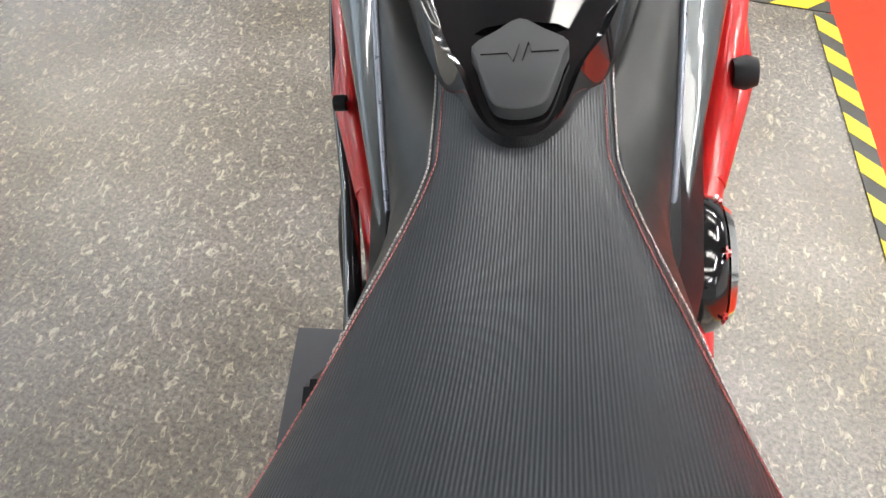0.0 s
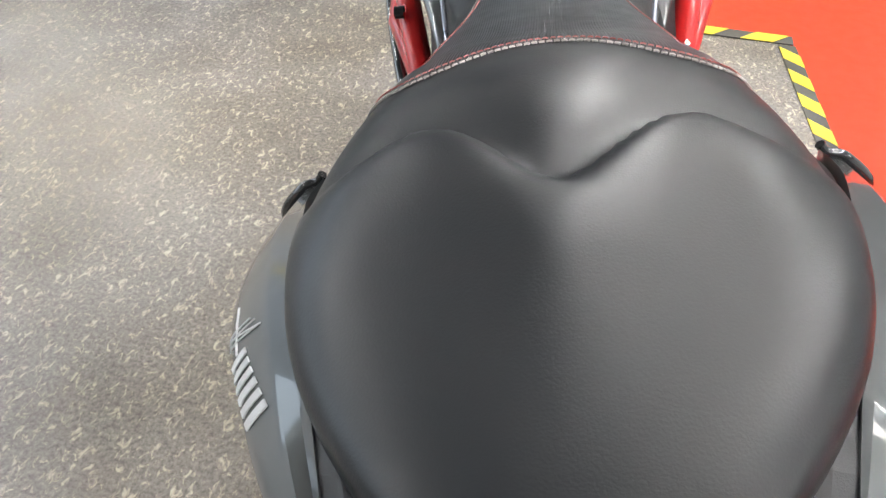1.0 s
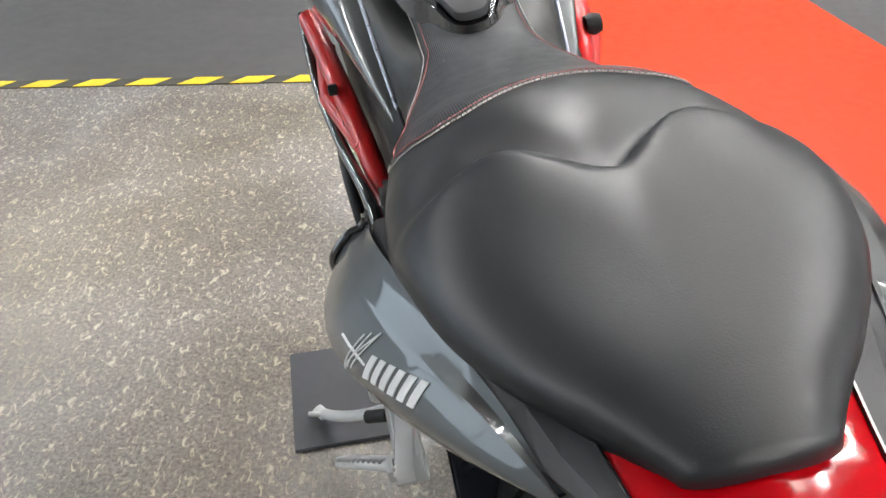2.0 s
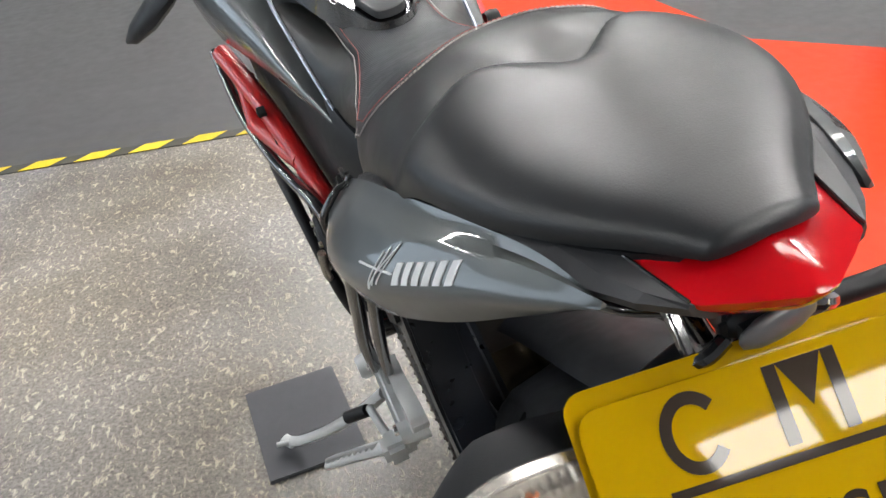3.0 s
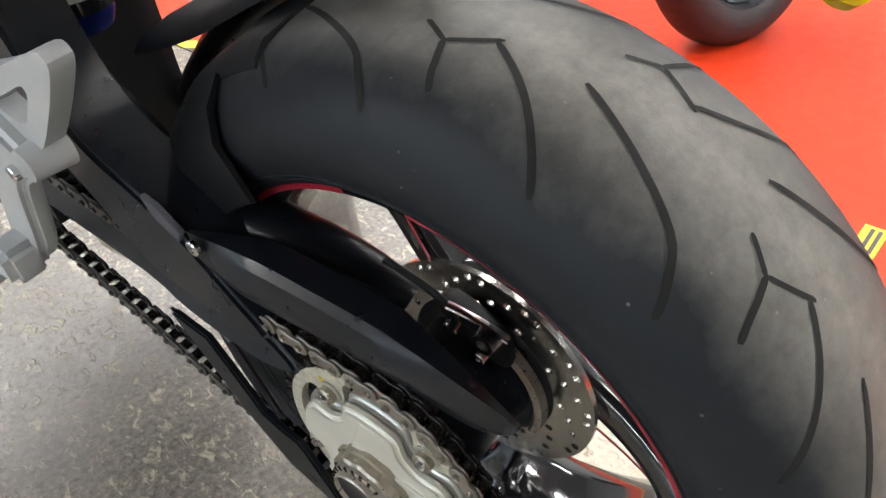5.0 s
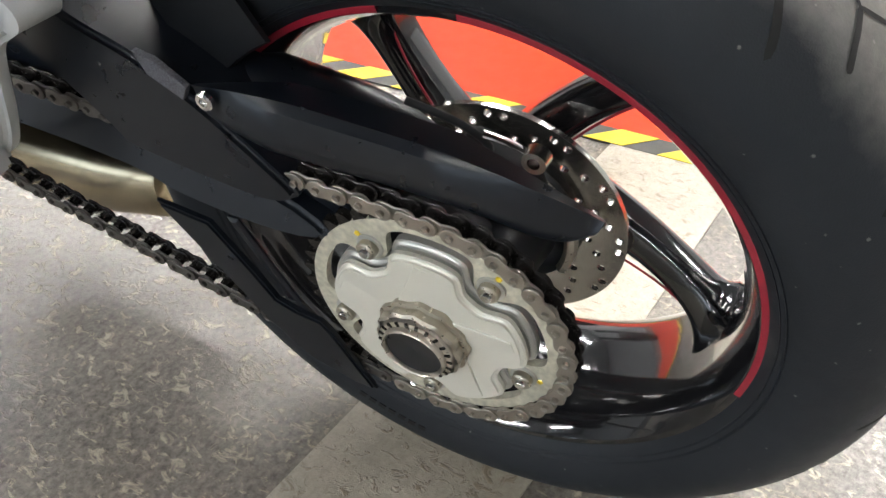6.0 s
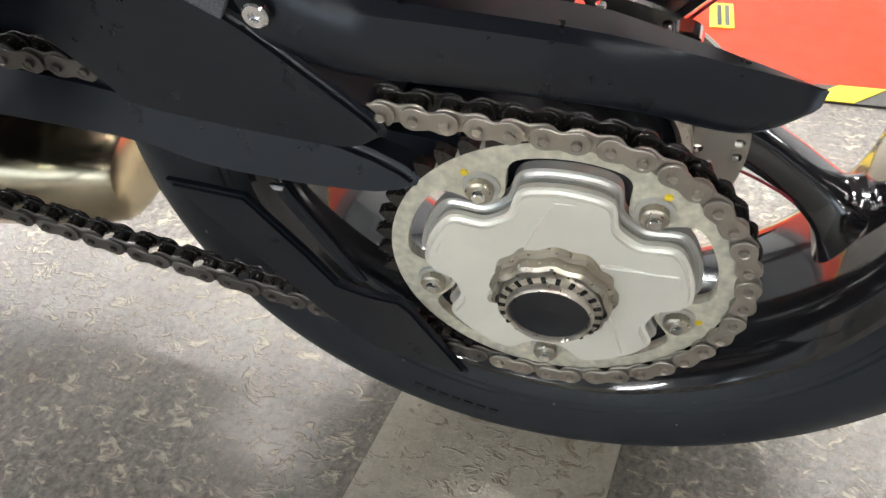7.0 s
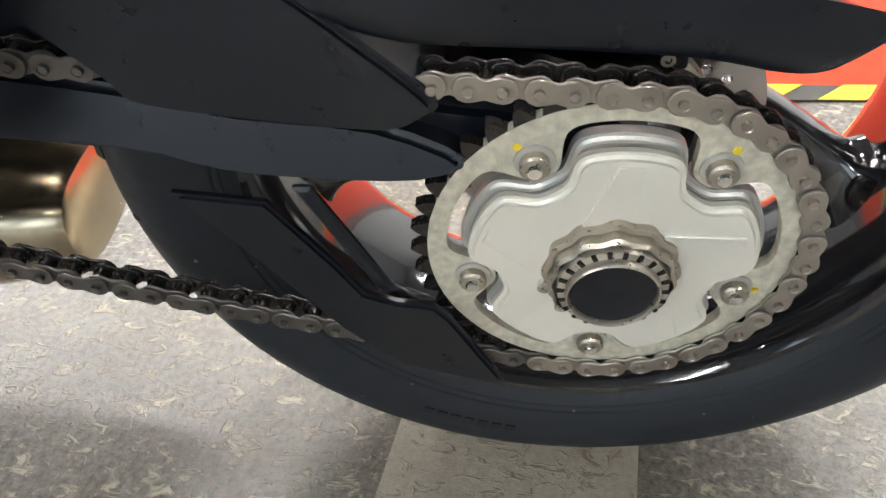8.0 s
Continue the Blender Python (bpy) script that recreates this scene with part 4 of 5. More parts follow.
part("ring", shift(lathe([(0.031, 0.034), (0.034, 0.037), (0.034, 0.045), (0.028, 0.05)], n=40), (0.132, 0.585, 0.345)), M_CHROME, clutch, "steel ring")
for k in range(6):
    a = radians(60 * k)
    part("slot", shift(box(0.024, 0.052 * math.cos(a), 0.052 * math.sin(a), 0.007, 0.012, 0.012, 0.004), (0.132, 0.585, 0.345)), M_RED, clutch)
knob = bp("filler_knob", mirror_x(shift(lathe([(0.0, 0.0), (-0.018, 0.0), (-0.022, 0.006), (-0.022, 0.013), (-0.012, 0.016), (0.0, 0.013)], n=20), (-0.190, 0.775, 0.385))), M_MATT, "black plastic knob")
bp("frame_plug", shift(lathe([(0.0, 0.008), (-0.012, 0.008), (-0.014, 0.0)], n=12), (-0.172, 0.76, 0.385)), M_MATT)
for pts in ([(-0.115, 0.50, 0.2), (-0.15, 0.60, 0.16), (-0.14, 0.70, 0.24)], [(-0.12, 0.46, 0.28), (-0.15, 0.56, 0.2), (-0.15, 0.66, 0.12)]):
    bp("hose", tube(pts, 0.008), M_MATT, "black rubber hose")
for y, z, r in ((0.56, 0.2, 0.02), (0.62, 0.13, 0.028), (0.55, 0.1, 0.022), (0.7, 0.2, 0.02)):
    bp("engine_cover", shift(lathe([(-0.0, 0), (-0.0, r * 0.7), (0.006, r), (0.04, r)], n=20), (-0.15, y, z)), M_GLOSS)
for y, z in ((0.53, 0.23), (0.555, 0.18), (0.59, 0.24), (0.6, 0.09)):
    bp("engine_bolt", bolt(-0.152, y, z, 0.007, 0.006), M_CHROME)
for y, z, r, x in ((0.60, 0.235, 0.046, -0.172), (0.70, 0.12, 0.040, -0.158), (0.80, 0.20, 0.05, -0.165), (0.74, 0.02, 0.035, -0.15)):
    cv = bp("engine_cover", shift(lathe([(-0.004, 0), (-0.004, r * 0.55), (0.0, r * 0.6), (0.0, r * 0.85), (0.006, r), (0.075, r)], n=28), (x, y, z)), M_MATT, "black round engine side cover")
    for k in range(5):
        part("cover_bolt", bolt(x, y + r * 0.74 * math.cos(k * 1.2566), z + r * 0.74 * math.sin(k * 1.2566), 0.0045, 0.004), M_LOCK, cv)
bp("hose", tube([(-0.185, 0.90, 0.31), (-0.19, 0.78, 0.285), (-0.185, 0.68, 0.27), (-0.175, 0.60, 0.16), (-0.165, 0.66, 0.05)], 0.009), M_MATT, "black rubber hose")
bp("fitting", tube([(-0.178, 0.56, 0.25), (-0.182, 0.58, 0.20), (-0.178, 0.62, 0.16)], 0.006), M_LOCK, "silver hose fitting")
bp("side_plate", slab([(0.30, 0.40), (0.42, 0.44), (0.5, 0.36), (0.52, 0.25), (0.42, 0.2), (0.32, 0.28)], -0.132, -0.115, 0.006), M_MATT)

# ---- seat ----
BODY = Vector((0, -0.003, 0.004))
Y_ST = [0.78, 0.70, 0.62, 0.54, 0.48, 0.41, 0.35, 0.30, 0.26, 0.21, 0.16, 0.11, 0.07, 0.03, 0.0, -0.04, -0.07, -0.088, -0.098]


def mid(y):
    """The upper body's middle line."""
    return 0.001 - 0.007 * max(0.0, y)


W_ST = [0.086, 0.080, 0.074, 0.070, 0.080, 0.095, 0.108, 0.123, 0.1295, 0.133, 0.1335, 0.1305, 0.1225, 0.114, 0.104, 0.079, 0.055, 0.039, 0.024]
T_ST = [0.585, 0.55, 0.52, 0.512, 0.517, 0.533, 0.555, 0.581, 0.603, 0.623, 0.633, 0.637, 0.638, 0.637, 0.636, 0.634, 0.632, 0.629, 0.625]
B_ST = [0.46, 0.46, 0.465, 0.475, 0.49, 0.505, 0.507, 0.509, 0.514, 0.524, 0.544, 0.570, 0.595, 0.600, 0.603, 0.606, 0.609, 0.611, 0.613]


def at_y(col, y):
    return float(np.interp(-y, [-v for v in Y_ST], col))


def soft_y(col, y):
    return sum(at_y(col, y + d) * k for d, k in ((-0.03, 0.15), (-0.015, 0.2), (0, 0.3), (0.015, 0.2), (0.03, 0.15)))


def seat_point(s, y, lift=0.0):
    """s from -1 (left lower edge) over the top to 1."""
    w, t, b = soft_y(W_ST, y), soft_y(T_ST, y), soft_y(B_ST, y)
    a = (1 - (s + 1) / 2) * math.pi
    c, sn = math.cos(a), max(0.0, math.sin(a))
    x = (w + lift) * math.copysign(abs(c) ** 0.88, c)
    z = b + (t + lift - b) * sn ** (0.76 + 0.18 * math.exp(-((y - 0.23) / 0.1) ** 2))
    # raised front edge of the rear pad, shaped like a wide V, and the hollow before it
    off = math.hypot(x, 0.008) - 0.008
    ridge = 0.076 + 0.048 * math.sin(min(1.0, off / 0.056) * math.pi / 2) - 0.45 * max(0.0, off - 0.058)
    k = 1 / (1 + math.exp((y - ridge) / 0.003))
    z += (0.021 * k - 0.0125) * math.exp(-((y - ridge) / (0.075 if y < ridge else 0.05)) ** 2) * max(0.25, 1.0 - (abs(x) / 0.12) ** 3)
    z -= 0.006 * math.exp(-(x / 0.03) ** 2) * math.exp(-((y - 0.115) / 0.045) ** 2)
    return (x + mid(y), y, z)


XS_Y, XS_W = [0.20, 0.25, 0.305, 0.355, 0.408, 0.487, 0.55, 0.63, 0.75], [0.112, 0.118, 0.1160, 0.104, 0.091, 0.073, 0.059, 0.060, 0.069]


def s_at(x, y):
    """The place across the seat at which the cover lies x from the middle."""
    k = min(0.995, abs(x) / soft_y(W_ST, y)) ** (1 / 0.88)
    return math.copysign(1 - 2 * math.acos(k) / math.pi, x)


def seam_x(y):
    return float(np.interp(y, XS_Y, XS_W))


def seam_y(u):
    """The rear seam: a shallow wave with rounded corners."""
    a = abs(u)
    wave = 0.2255 - 0.019 * math.sin(min(1.0, a / 0.64) * math.pi / 2) ** 2
    return wave + 0.05 * max(0.0, (a - 0.68) / 0.32) ** 2.2


def panel_point(u, v, lift):
    y = seam_y(u) + (0.70 - seam_y(u)) * v
    return seat_point(s_at(u * seam_x(y), y), y, lift)


S = np.linspace(-1, 1, 61)
shell = loft([[seat_point(s, y) for s in S] for y in np.linspace(0.70, -0.098, 130)] + [[(mid(0) + (p[0] - mid(0)) * k, -0.098 - 0.009 * math.sqrt(1 - k * k), 0.617 + (p[2] - 0.617) * k) for p in (seat_point(s, -0.098) for s in S)] for k in (0.98, 0.92, 0.8, 0.6, 0.35, 0.02)], closed=False)
seat = bp("seat", shell, M_VINYL, "smooth grey-black seat with raised passenger pad")
ribbed = [[panel_point(u, v, 0.0012) for u in np.linspace(-1, 1, 61)] for v in np.linspace(0, 1, 60) ** 1.2]
part("ribbed_panel", loft(ribbed, closed=False), M_RIB, seat, "black ribbed rider panel with stitched edge")


def stitches(line, material, r=0.0008, gap=1.35):
    """Short thread stitches along a line of points."""
    pts = [np.array(p) for p in line]
    d = np.concatenate([[0], np.cumsum([np.linalg.norm(b - a) for a, b in zip(pts, pts[1:])])])
    step = 0.0042
    geos = []
    arr = np.array(pts)
    for i in range(int(d[-1] / step)):
        a = np.array([np.interp(i * step, d, arr[:, k]) for k in range(3)])
        b = np.array([np.interp(i * step + step / gap, d, arr[:, k]) for k in range(3)])
        m = (a + b) / 2 + np.array([0, 0, 0.0004])
        geos.append(tube([a, m, b], r, n=5, per=1))
    return merge(*geos)


row = np.linspace(-1, 1, 120)
edge = [(1.0, v) for v in np.linspace(0.97, 0.0, 60)] + [(-u, 0.0) for u in row] + [(-1.0, v) for v in np.linspace(0.0, 0.97, 60)]
rim_line = [np.array(panel_point(u, v, 0.0)) for u, v in edge]


def beside(d, lift):
    """The panel's edge moved outwards by d, laid on the seat cover."""
    out = []
    for i, p in enumerate(rim_line):
        q = rim_line[min(i + 2, len(rim_line) - 1)] - rim_line[max(i - 2, 0)]
        l = math.hypot(q[0], q[1]) + 1e-9
        x, y = p[0] - d * q[1] / l, p[1] + d * q[0] / l
        out.append(np.array(seat_point(s_at(x - mid(y), y), y, lift)))
    return out


part("stitching", stitches(beside(0.003, 0.001), M_THREAD, 0.0008), M_THREAD, seat, "white thread")
part("stitching", stitches(beside(-0.004, 0.0018), M_THREADR, 0.0005), M_THREADR, seat, "pink thread")
bp("seat_base", loft([[(mid(y) + w * c, y, b - 0.002 - 0.03 * s_) for c, s_ in ((-0.95, 0), (-0.9, 1), (0.9, 1), (0.95, 0))] for y, w, b in zip(Y_ST[7:-1], W_ST[7:-1], B_ST[7:-1])]), M_MATT)

# ---- tank and knee panels ----
def half_ring(pts, per=5):
    return smooth_line(pts, per)


tank = bp("tank", loft([half_ring([(MX - w, y, z0), (MX - w * 1.02, y, (z0 + z1) / 2), (MX - w * 0.8, y, z1 - 0.01), (MX, y, z1 + 0.02), (MX + w * 0.8, y, z1 - 0.01), (MX + w * 1.02, y, (z0 + z1) / 2), (MX + w, y, z0)]) for y, w, z0, z1 in ((0.55, 0.108, 0.415, 0.43), (0.65, 0.132, 0.428, 0.475), (0.75, 0.156, 0.44, 0.515), (0.82, 0.175, 0.445, 0.54), (0.92, 0.20, 0.45, 0.57), (1.02, 0.215, 0.46, 0.59))], closed=False), M_GUN, "gunmetal fuel tank")
for sg in (-1, 1):
    ys = np.linspace(0.40, 0.738, 16)
    top = []
    for y in ys:
        a = np.array(seat_point(s_at(sg * min(seam_x(y) * 1.05, soft_y(W_ST, y) * 0.97), min(y, 0.70)), min(y, 0.70), -0.002))
        a[1] = y
        b = np.array([MX + sg * float(np.interp(y, [0.40, 0.50, 0.56, 0.66, 0.72, 0.80], [0.092, 0.097, 0.102, 0.114, 0.119, 0.116])), y, float(np.interp(y, [0.40, 0.50, 0.56, 0.66, 0.72, 0.80], [0.48, 0.438, 0.434, 0.486, 0.520, 0.542]))])
        m = (a + b) / 2 + np.array([sg * 0.007, 0, 0.010])
        top.append([a, a * 0.75 + m * 0.25 + np.array([0, 0, 0.001]), m, b * 0.6 + m * 0.4 + np.array([sg * 0.002, 0, 0.002]), b, b - np.array([sg * 0.012, 0, 0.02]), a - np.array([sg * 0.006, 0, 0.03])])
    knee = bp("knee_panel", loft(top), M_PANEL, "matt black knee panel beside the tank")
    part("trim_strip", tube([(MX + sg * x, y, z) for x, y, z in ((0.100, 0.54, 0.426), (0.105, 0.57, 0.438), (0.112, 0.63, 0.471), (0.118, 0.694, 0.507), (0.121, 0.735, 0.528), (0.118, 0.79, 0.543))], 0.0026), M_STRIP, knee, "silver trim strip")
cover_half = [(0.115, 0.84), (0.092, 0.74), (0.075, 0.676), (0.059, 0.632), (0.043, 0.607), (0.029, 0.572), (0.014, 0.5535)]
cover_o = cover_half + [(0.0, 0.5495)] + [(-x, y) for x, y in cover_half[::-1]]


def cover_geo():
    o = smooth_line(cover_o, 5)
    top = [(MX + x, y, 0.524 + max(0, y - 0.56) * 0.27) for x, y in o]
    low = [(MX + x * 1.06, y - 0.004, z - 0.03) for (x, y), (_, _, z) in zip(o, top)]
    inner = [(MX + (x - MX) * 0.86, 0.62 + (y - 0.62) * 0.90, z - 0.007) for x, y, z in top]
    return loft([low, top, inner])


cover = bp("tank_cover", cover_geo(), M_GLOSS, "gloss black tank cover")
badge_half = [(0.0326, 0.618), (0.0290, 0.604), (0.0240, 0.588), (0.0175, 0.573), (0.009, 0.5685)]
badge = smooth_line(badge_half + [(0.0, 0.5675)] + [(-x, y) for x, y in badge_half[::-1]] + [(-0.0165, 0.629), (0.0, 0.6385), (0.0165, 0.629)], 3, True)
part("badge_plate", loft([[(MX + x * k, 0.60 + (y - 0.60) * k, 0.520 + (y - 0.56) * 0.27 + h) for x, y in badge] for h, k in ((0.0, 1.0), (0.0095, 1.0), (0.011, 0.96))]), M_BADGE, cover, "matt dark badge plate with an etched emblem")
part("tank_top", loft([[(MX + w * c, y, z + h) for c, h in ((-1, -0.035), (-0.9, -0.008), (-0.5, 0.004), (0, 0.008), (0.5, 0.004), (0.9, -0.008), (1, -0.035))] for y, w, z in ((0.640, 0.050, 0.540), (0.68, 0.066, 0.556), (0.76, 0.09, 0.58), (0.84, 0.115, 0.595), (0.95, 0.12, 0.60))], closed=False), M_GLOSS, cover, "gloss black tank top")
zig = [(-0.026, 0.609), (-0.008, 0.609), (-0.004, 0.602), (0.000, 0.616), (0.002, 0.602), (0.006, 0.617), (0.008, 0.609), (0.026, 0.609)]
part("emblem", tube([(MX + x, y, 0.5314 + (y - 0.56) * 0.27) for x, y in zig], 0.0006, n=5, per=1), M_GLOSS, cover)

# ---- tail ----
BODY = Vector((0, 0, 0))
def cowl_rings(sg):
    rows = [(0.204, (-0.147, 0.549), (-0.177, 0.520), (-0.172, 0.484), (-0.146, 0.505)), (0.15, (-0.141, 0.573), (-0.187, 0.526), (-0.176, 0.486), (-0.130, 0.512)), (0.09, (-0.127, 0.587), (-0.177, 0.540), (-0.165, 0.501), (-0.115, 0.527)), (0.02, (-0.107, 0.600), (-0.145, 0.566), (-0.136, 0.533), (-0.096, 0.552)), (-0.04, (-0.088, 0.606), (-0.111, 0.587), (-0.106, 0.570), (-0.081, 0.576)), (-0.086, (-0.0762, 0.5985), (-0.0768, 0.5978), (-0.0766, 0.5970), (-0.0760, 0.5976))]
    fine = smooth_line([sum(((x, z) for x, z in r[1:]), ()) + (r[0],) for r in rows], 5)
    out = []
    for v in fine:
        top, bulge, low, inner = v[0:2], v[2:4], v[4:6], v[6:8]
        crease = top * 0.62 + bulge * 0.38 + np.array([-0.001, 0.0035])
        side = smooth_line([crease, bulge * 0.93 + crease * 0.07 + np.array([-0.002, 0.0]), bulge * 0.45 + low * 0.55 + np.array([-0.003, 0.0]), low], 4)
        dip = (top + crease) / 2 + np.array([0.0015, -0.002])
        loop = [top, dip, *side, (low + inner) / 2, inner]
        out.append([(UX - sg * p[0], v[8], p[1]) for p in loop])
    return out


for sg in (-1, 1):
    cowl = bp("tail_cowl", loft(cowl_rings(sg)), M_GUN, "gunmetal tail side cowl with a white logo")
    LOGO_COWL = cowl if sg < 0 else LOGO_COWL
    front = cowl_rings(sg)[0]
    lip = [np.array(p) + np.array([sg * 0.001, 0.003, 0.001]) for p in front[:-1]]
    bp("cowl_lip", tube(lip, [0.003] * 3 + [0.004] * (len(lip) - 3), n=10, per=2), M_GLOSS, "gloss black lip round the cowl's scoop")
    # black tube laid in as the shadow between seat and cowl
    bp("cowl_gap_shade", tube([(UX + sg * (x - 0.006), y, z - 0.006) for x, y, z in ((0.143, 0.205, 0.545), (0.137, 0.15, 0.569), (0.124, 0.09, 0.583), (0.106, 0.02, 0.596), (0.088, -0.03, 0.603))], 0.009, n=10), M_MATT, "dark strip standing in for the shadow gap beside the seat")
LAMP = [(-0.060, -0.036, 0.6085), (-0.0555, -0.062, 0.6075), (-0.0505, -0.090, 0.606), (-0.0465, -0.1135, 0.6055), (-0.0445, -0.1165, 0.6055), (-0.028, -0.1295, 0.6085), (-0.008, -0.1435, 0.612), (0.0, -0.1455, 0.6125)]
LAMP += [(-x, y, z) for x, y, z in LAMP[-2::-1]]


def lamp_geo(low, rim):
    """The wedge-shaped tail lamp: a flat top that slopes up under the seat, a sharp upper rim and a short undercut side."""
    rings = []
    for x, y, z in LAMP:
        o = np.array([UX + x, y, z])
        inward = np.array([-x * 0.9, -0.030 - y, 0.0])
        inward /= np.linalg.norm(inward) + 1e-9
        reach = min(0.055, abs(y) * 0.42)
        rings.append([o + inward * reach + (0, 0, 0.008), o + inward * reach * 0.5 + (0, 0, 0.0045), o + inward * 0.004 + (0, 0, 0.0012), o + inward * rim - (0, 0, 0.0008), o + inward * 0.001 - (0, 0, 0.004), o + inward * (0.004 + low * 0.35) - (0, 0, low), o + inward * reach - (0, 0, low + 0.004)])
    return loft(rings)


lamp = bp("tail_lamp", lamp_geo(0.016, 0.0), M_LENS, "glossy red wrap-around tail lamp lens")
for sg in (-1, 1):
    part("seam", tube([(UX + sg * (abs(x) + 0.001), y, z + 0.0005) for x, y, z in LAMP[:4]], 0.0011, n=6), M_GLOSS, lamp)
for sg in (-1, 1):
    panel = []
    for (y, x0, z0, x1, z1, low) in ((0.03, 0.094, 0.606, 0.108, 0.598, 0.580), (0.0, 0.082, 0.608, 0.100, 0.602, 0.584), (-0.04, 0.066, 0.609, 0.0885, 0.6045, 0.588), (-0.07, 0.0558, 0.6075, 0.080, 0.600, 0.587), (-0.095, 0.0512, 0.6065, 0.0655, 0.601, 0.589), (-0.1145, 0.0475, 0.6055, 0.0485, 0.603, 0.590)):
        panel.append([(UX + sg * x0, y, z0), (UX + sg * (x0 * 0.4 + x1 * 0.6), y, z0 * 0.4 + z1 * 0.6 + 0.0015), (UX + sg * x1, y, z1), (UX + sg * (x1 - 0.001), y, z1 - 0.005), (UX + sg * (x1 * 0.75), y, low), (UX + sg * (x0 * 0.5), y, low)])
    bp("tail_panel", loft(panel), M_TAIL, "matt dark grey tail panel beside the lamp", smooth=False)


def cowl_x(y, z):
    """The outer skin of the left cowl at (y, z)."""
    def at(ring):
        xs = []
        for a, b in zip(ring, ring[1:] + ring[:1]):
            if (a[2] - z) * (b[2] - z) <= 0 and a[2] != b[2]:
                xs.append(a[0] + (b[0] - a[0]) * (z - a[2]) / (b[2] - a[2]))
        return min(xs) if xs else min(p[0] for p in ring)
    rings = sorted(LEFT_COWL, key=lambda r: abs(r[0][1] - y))[:2]
    y0, y1 = rings[0][0][1], rings[1][0][1]
    t = 0.0 if y0 == y1 else (y - y0) / (y1 - y0)
    return at(rings[0]) * (1 - t) + at(rings[1]) * t


def mark(quad):
    """A thin printed patch on the cowl, from corners along and up the lettering line."""
    pts = []
    for u, v in quad:
        y, z = 0.0755 - 0.915 * u + 0.402 * v, 0.5445 + 0.402 * u + 0.915 * v
        pts.append((cowl_x(y, z) - 0.0014, y, z))
    n = len(pts)
    return loft([pts, [(x + 0.0008, y, z) for x, y, z in pts]])


LEFT_COWL = cowl_rings(-1)
LOGO_LINES = []
for k in range(6):
    u = 0.032 + k * 0.0098
    part("logo_mark", mark([(u + 0.07 * v + w, v) for w, v in ((0, 0.0), (0.0058, 0.0), (0.0058, 0.004), (0.0058, 0.008), (0.0058, 0.012), (0, 0.012), (0, 0.008), (0, 0.004))]), M_WHITE, LOGO_COWL, "plain white mark")
for a, b in (((-0.012, 0.013), (0.03, 0.006)), ((0.002, -0.004), (0.013, 0.018)), ((0.008, -0.001), (0.019, 0.02)), ((0.014, 0.0), (0.028, 0.022)), ((0.002, -0.004), (0.028, 0.022))):
    du, dv = b[0] - a[0], b[1] - a[1]
    l = math.hypot(du, dv)
    nu, nv = -dv / l * 0.00045, du / l * 0.00045
    for i in range(8):
        p, q = i / 8, (i + 1) / 8
        c, d = (a[0] + du * p, a[1] + dv * p), (a[0] + du * q, a[1] + dv * q)
        LOGO_LINES.append(mark([(c[0] + nu, c[1] + nv), (c[0] - nu, c[1] - nv), (d[0] - nu, d[1] - nv), (d[0] + nu, d[1] + nv)]))
part("star_logo", merge(*LOGO_LINES), M_WHITE, LOGO_COWL, "thin white star-shaped lines")
bp("tail_body", loft([[(UX + w * a, y, z0 + (z1 - z0) * b) for a, b in ((-0.85, 0), (-1, 0.35), (-0.98, 0.7), (-0.7, 1), (0.7, 1), (0.98, 0.7), (1, 0.35), (0.85, 0))] for y, w, z0, z1 in ((0.25, 0.118, 0.474, 0.552), (0.12, 0.118, 0.505, 0.575), (0.04, 0.100, 0.535, 0.588), (0.0, 0.085, 0.555, 0.594), (-0.04, 0.065, 0.574, 0.599), (-0.08, 0.050, 0.584, 0.600), (-0.112, 0.03, 0.588, 0.595))]), M_TAIL, "matt dark tail underside")

# ---- number plate and indicators ----
PU = Vector((0.985, -0.171, 0.025)).normalized()
PV = Vector((-0.103, -0.696, -0.711)).normalized()
PN = PU.cross(PV).normalized()
PV = PN.cross(PU)
if PN.y > 0:
    PN = -PN
PLATE = Matrix((PU, -PV, PN)).transposed().to_4x4()
PLATE.translation = Vector((-0.1077, -0.1019, 0.5529))


def on_plate(geo):
    return turned(geo, PLATE)


def round_rect(w, h, r, x=0.0, y=0.0, n=6):
    out = []
    for cx, cy, a0 in ((w - r, -r, 0), (r, -r, 90), (r, -h + r, 180), (w - r, -h + r, 270)):
        for i in range(n + 1):
            a = radians(a0 + 90 * i / n)
            out.append((x + cx + r * math.cos(a), y + cy + r * math.sin(a)))
    return out


PW, PH = 0.234, 0.183
plate = bp("number_plate", on_plate(prism(round_rect(PW, PH, 0.012), -0.003, 0.0)), M_YELLOW, "yellow dealer show plate with dark lettering")
part("backing_plate", on_plate(prism(round_rect(PW, PH, 0.012, -0.004, 0.010), -0.008, -0.0045)), M_YELLOW, plate, "second yellow plate behind")
part("plate_holder", on_plate(prism(round_rect(0.10, 0.17, 0.01, 0.067, -0.005), -0.02, -0.009)), M_MATT, plate)


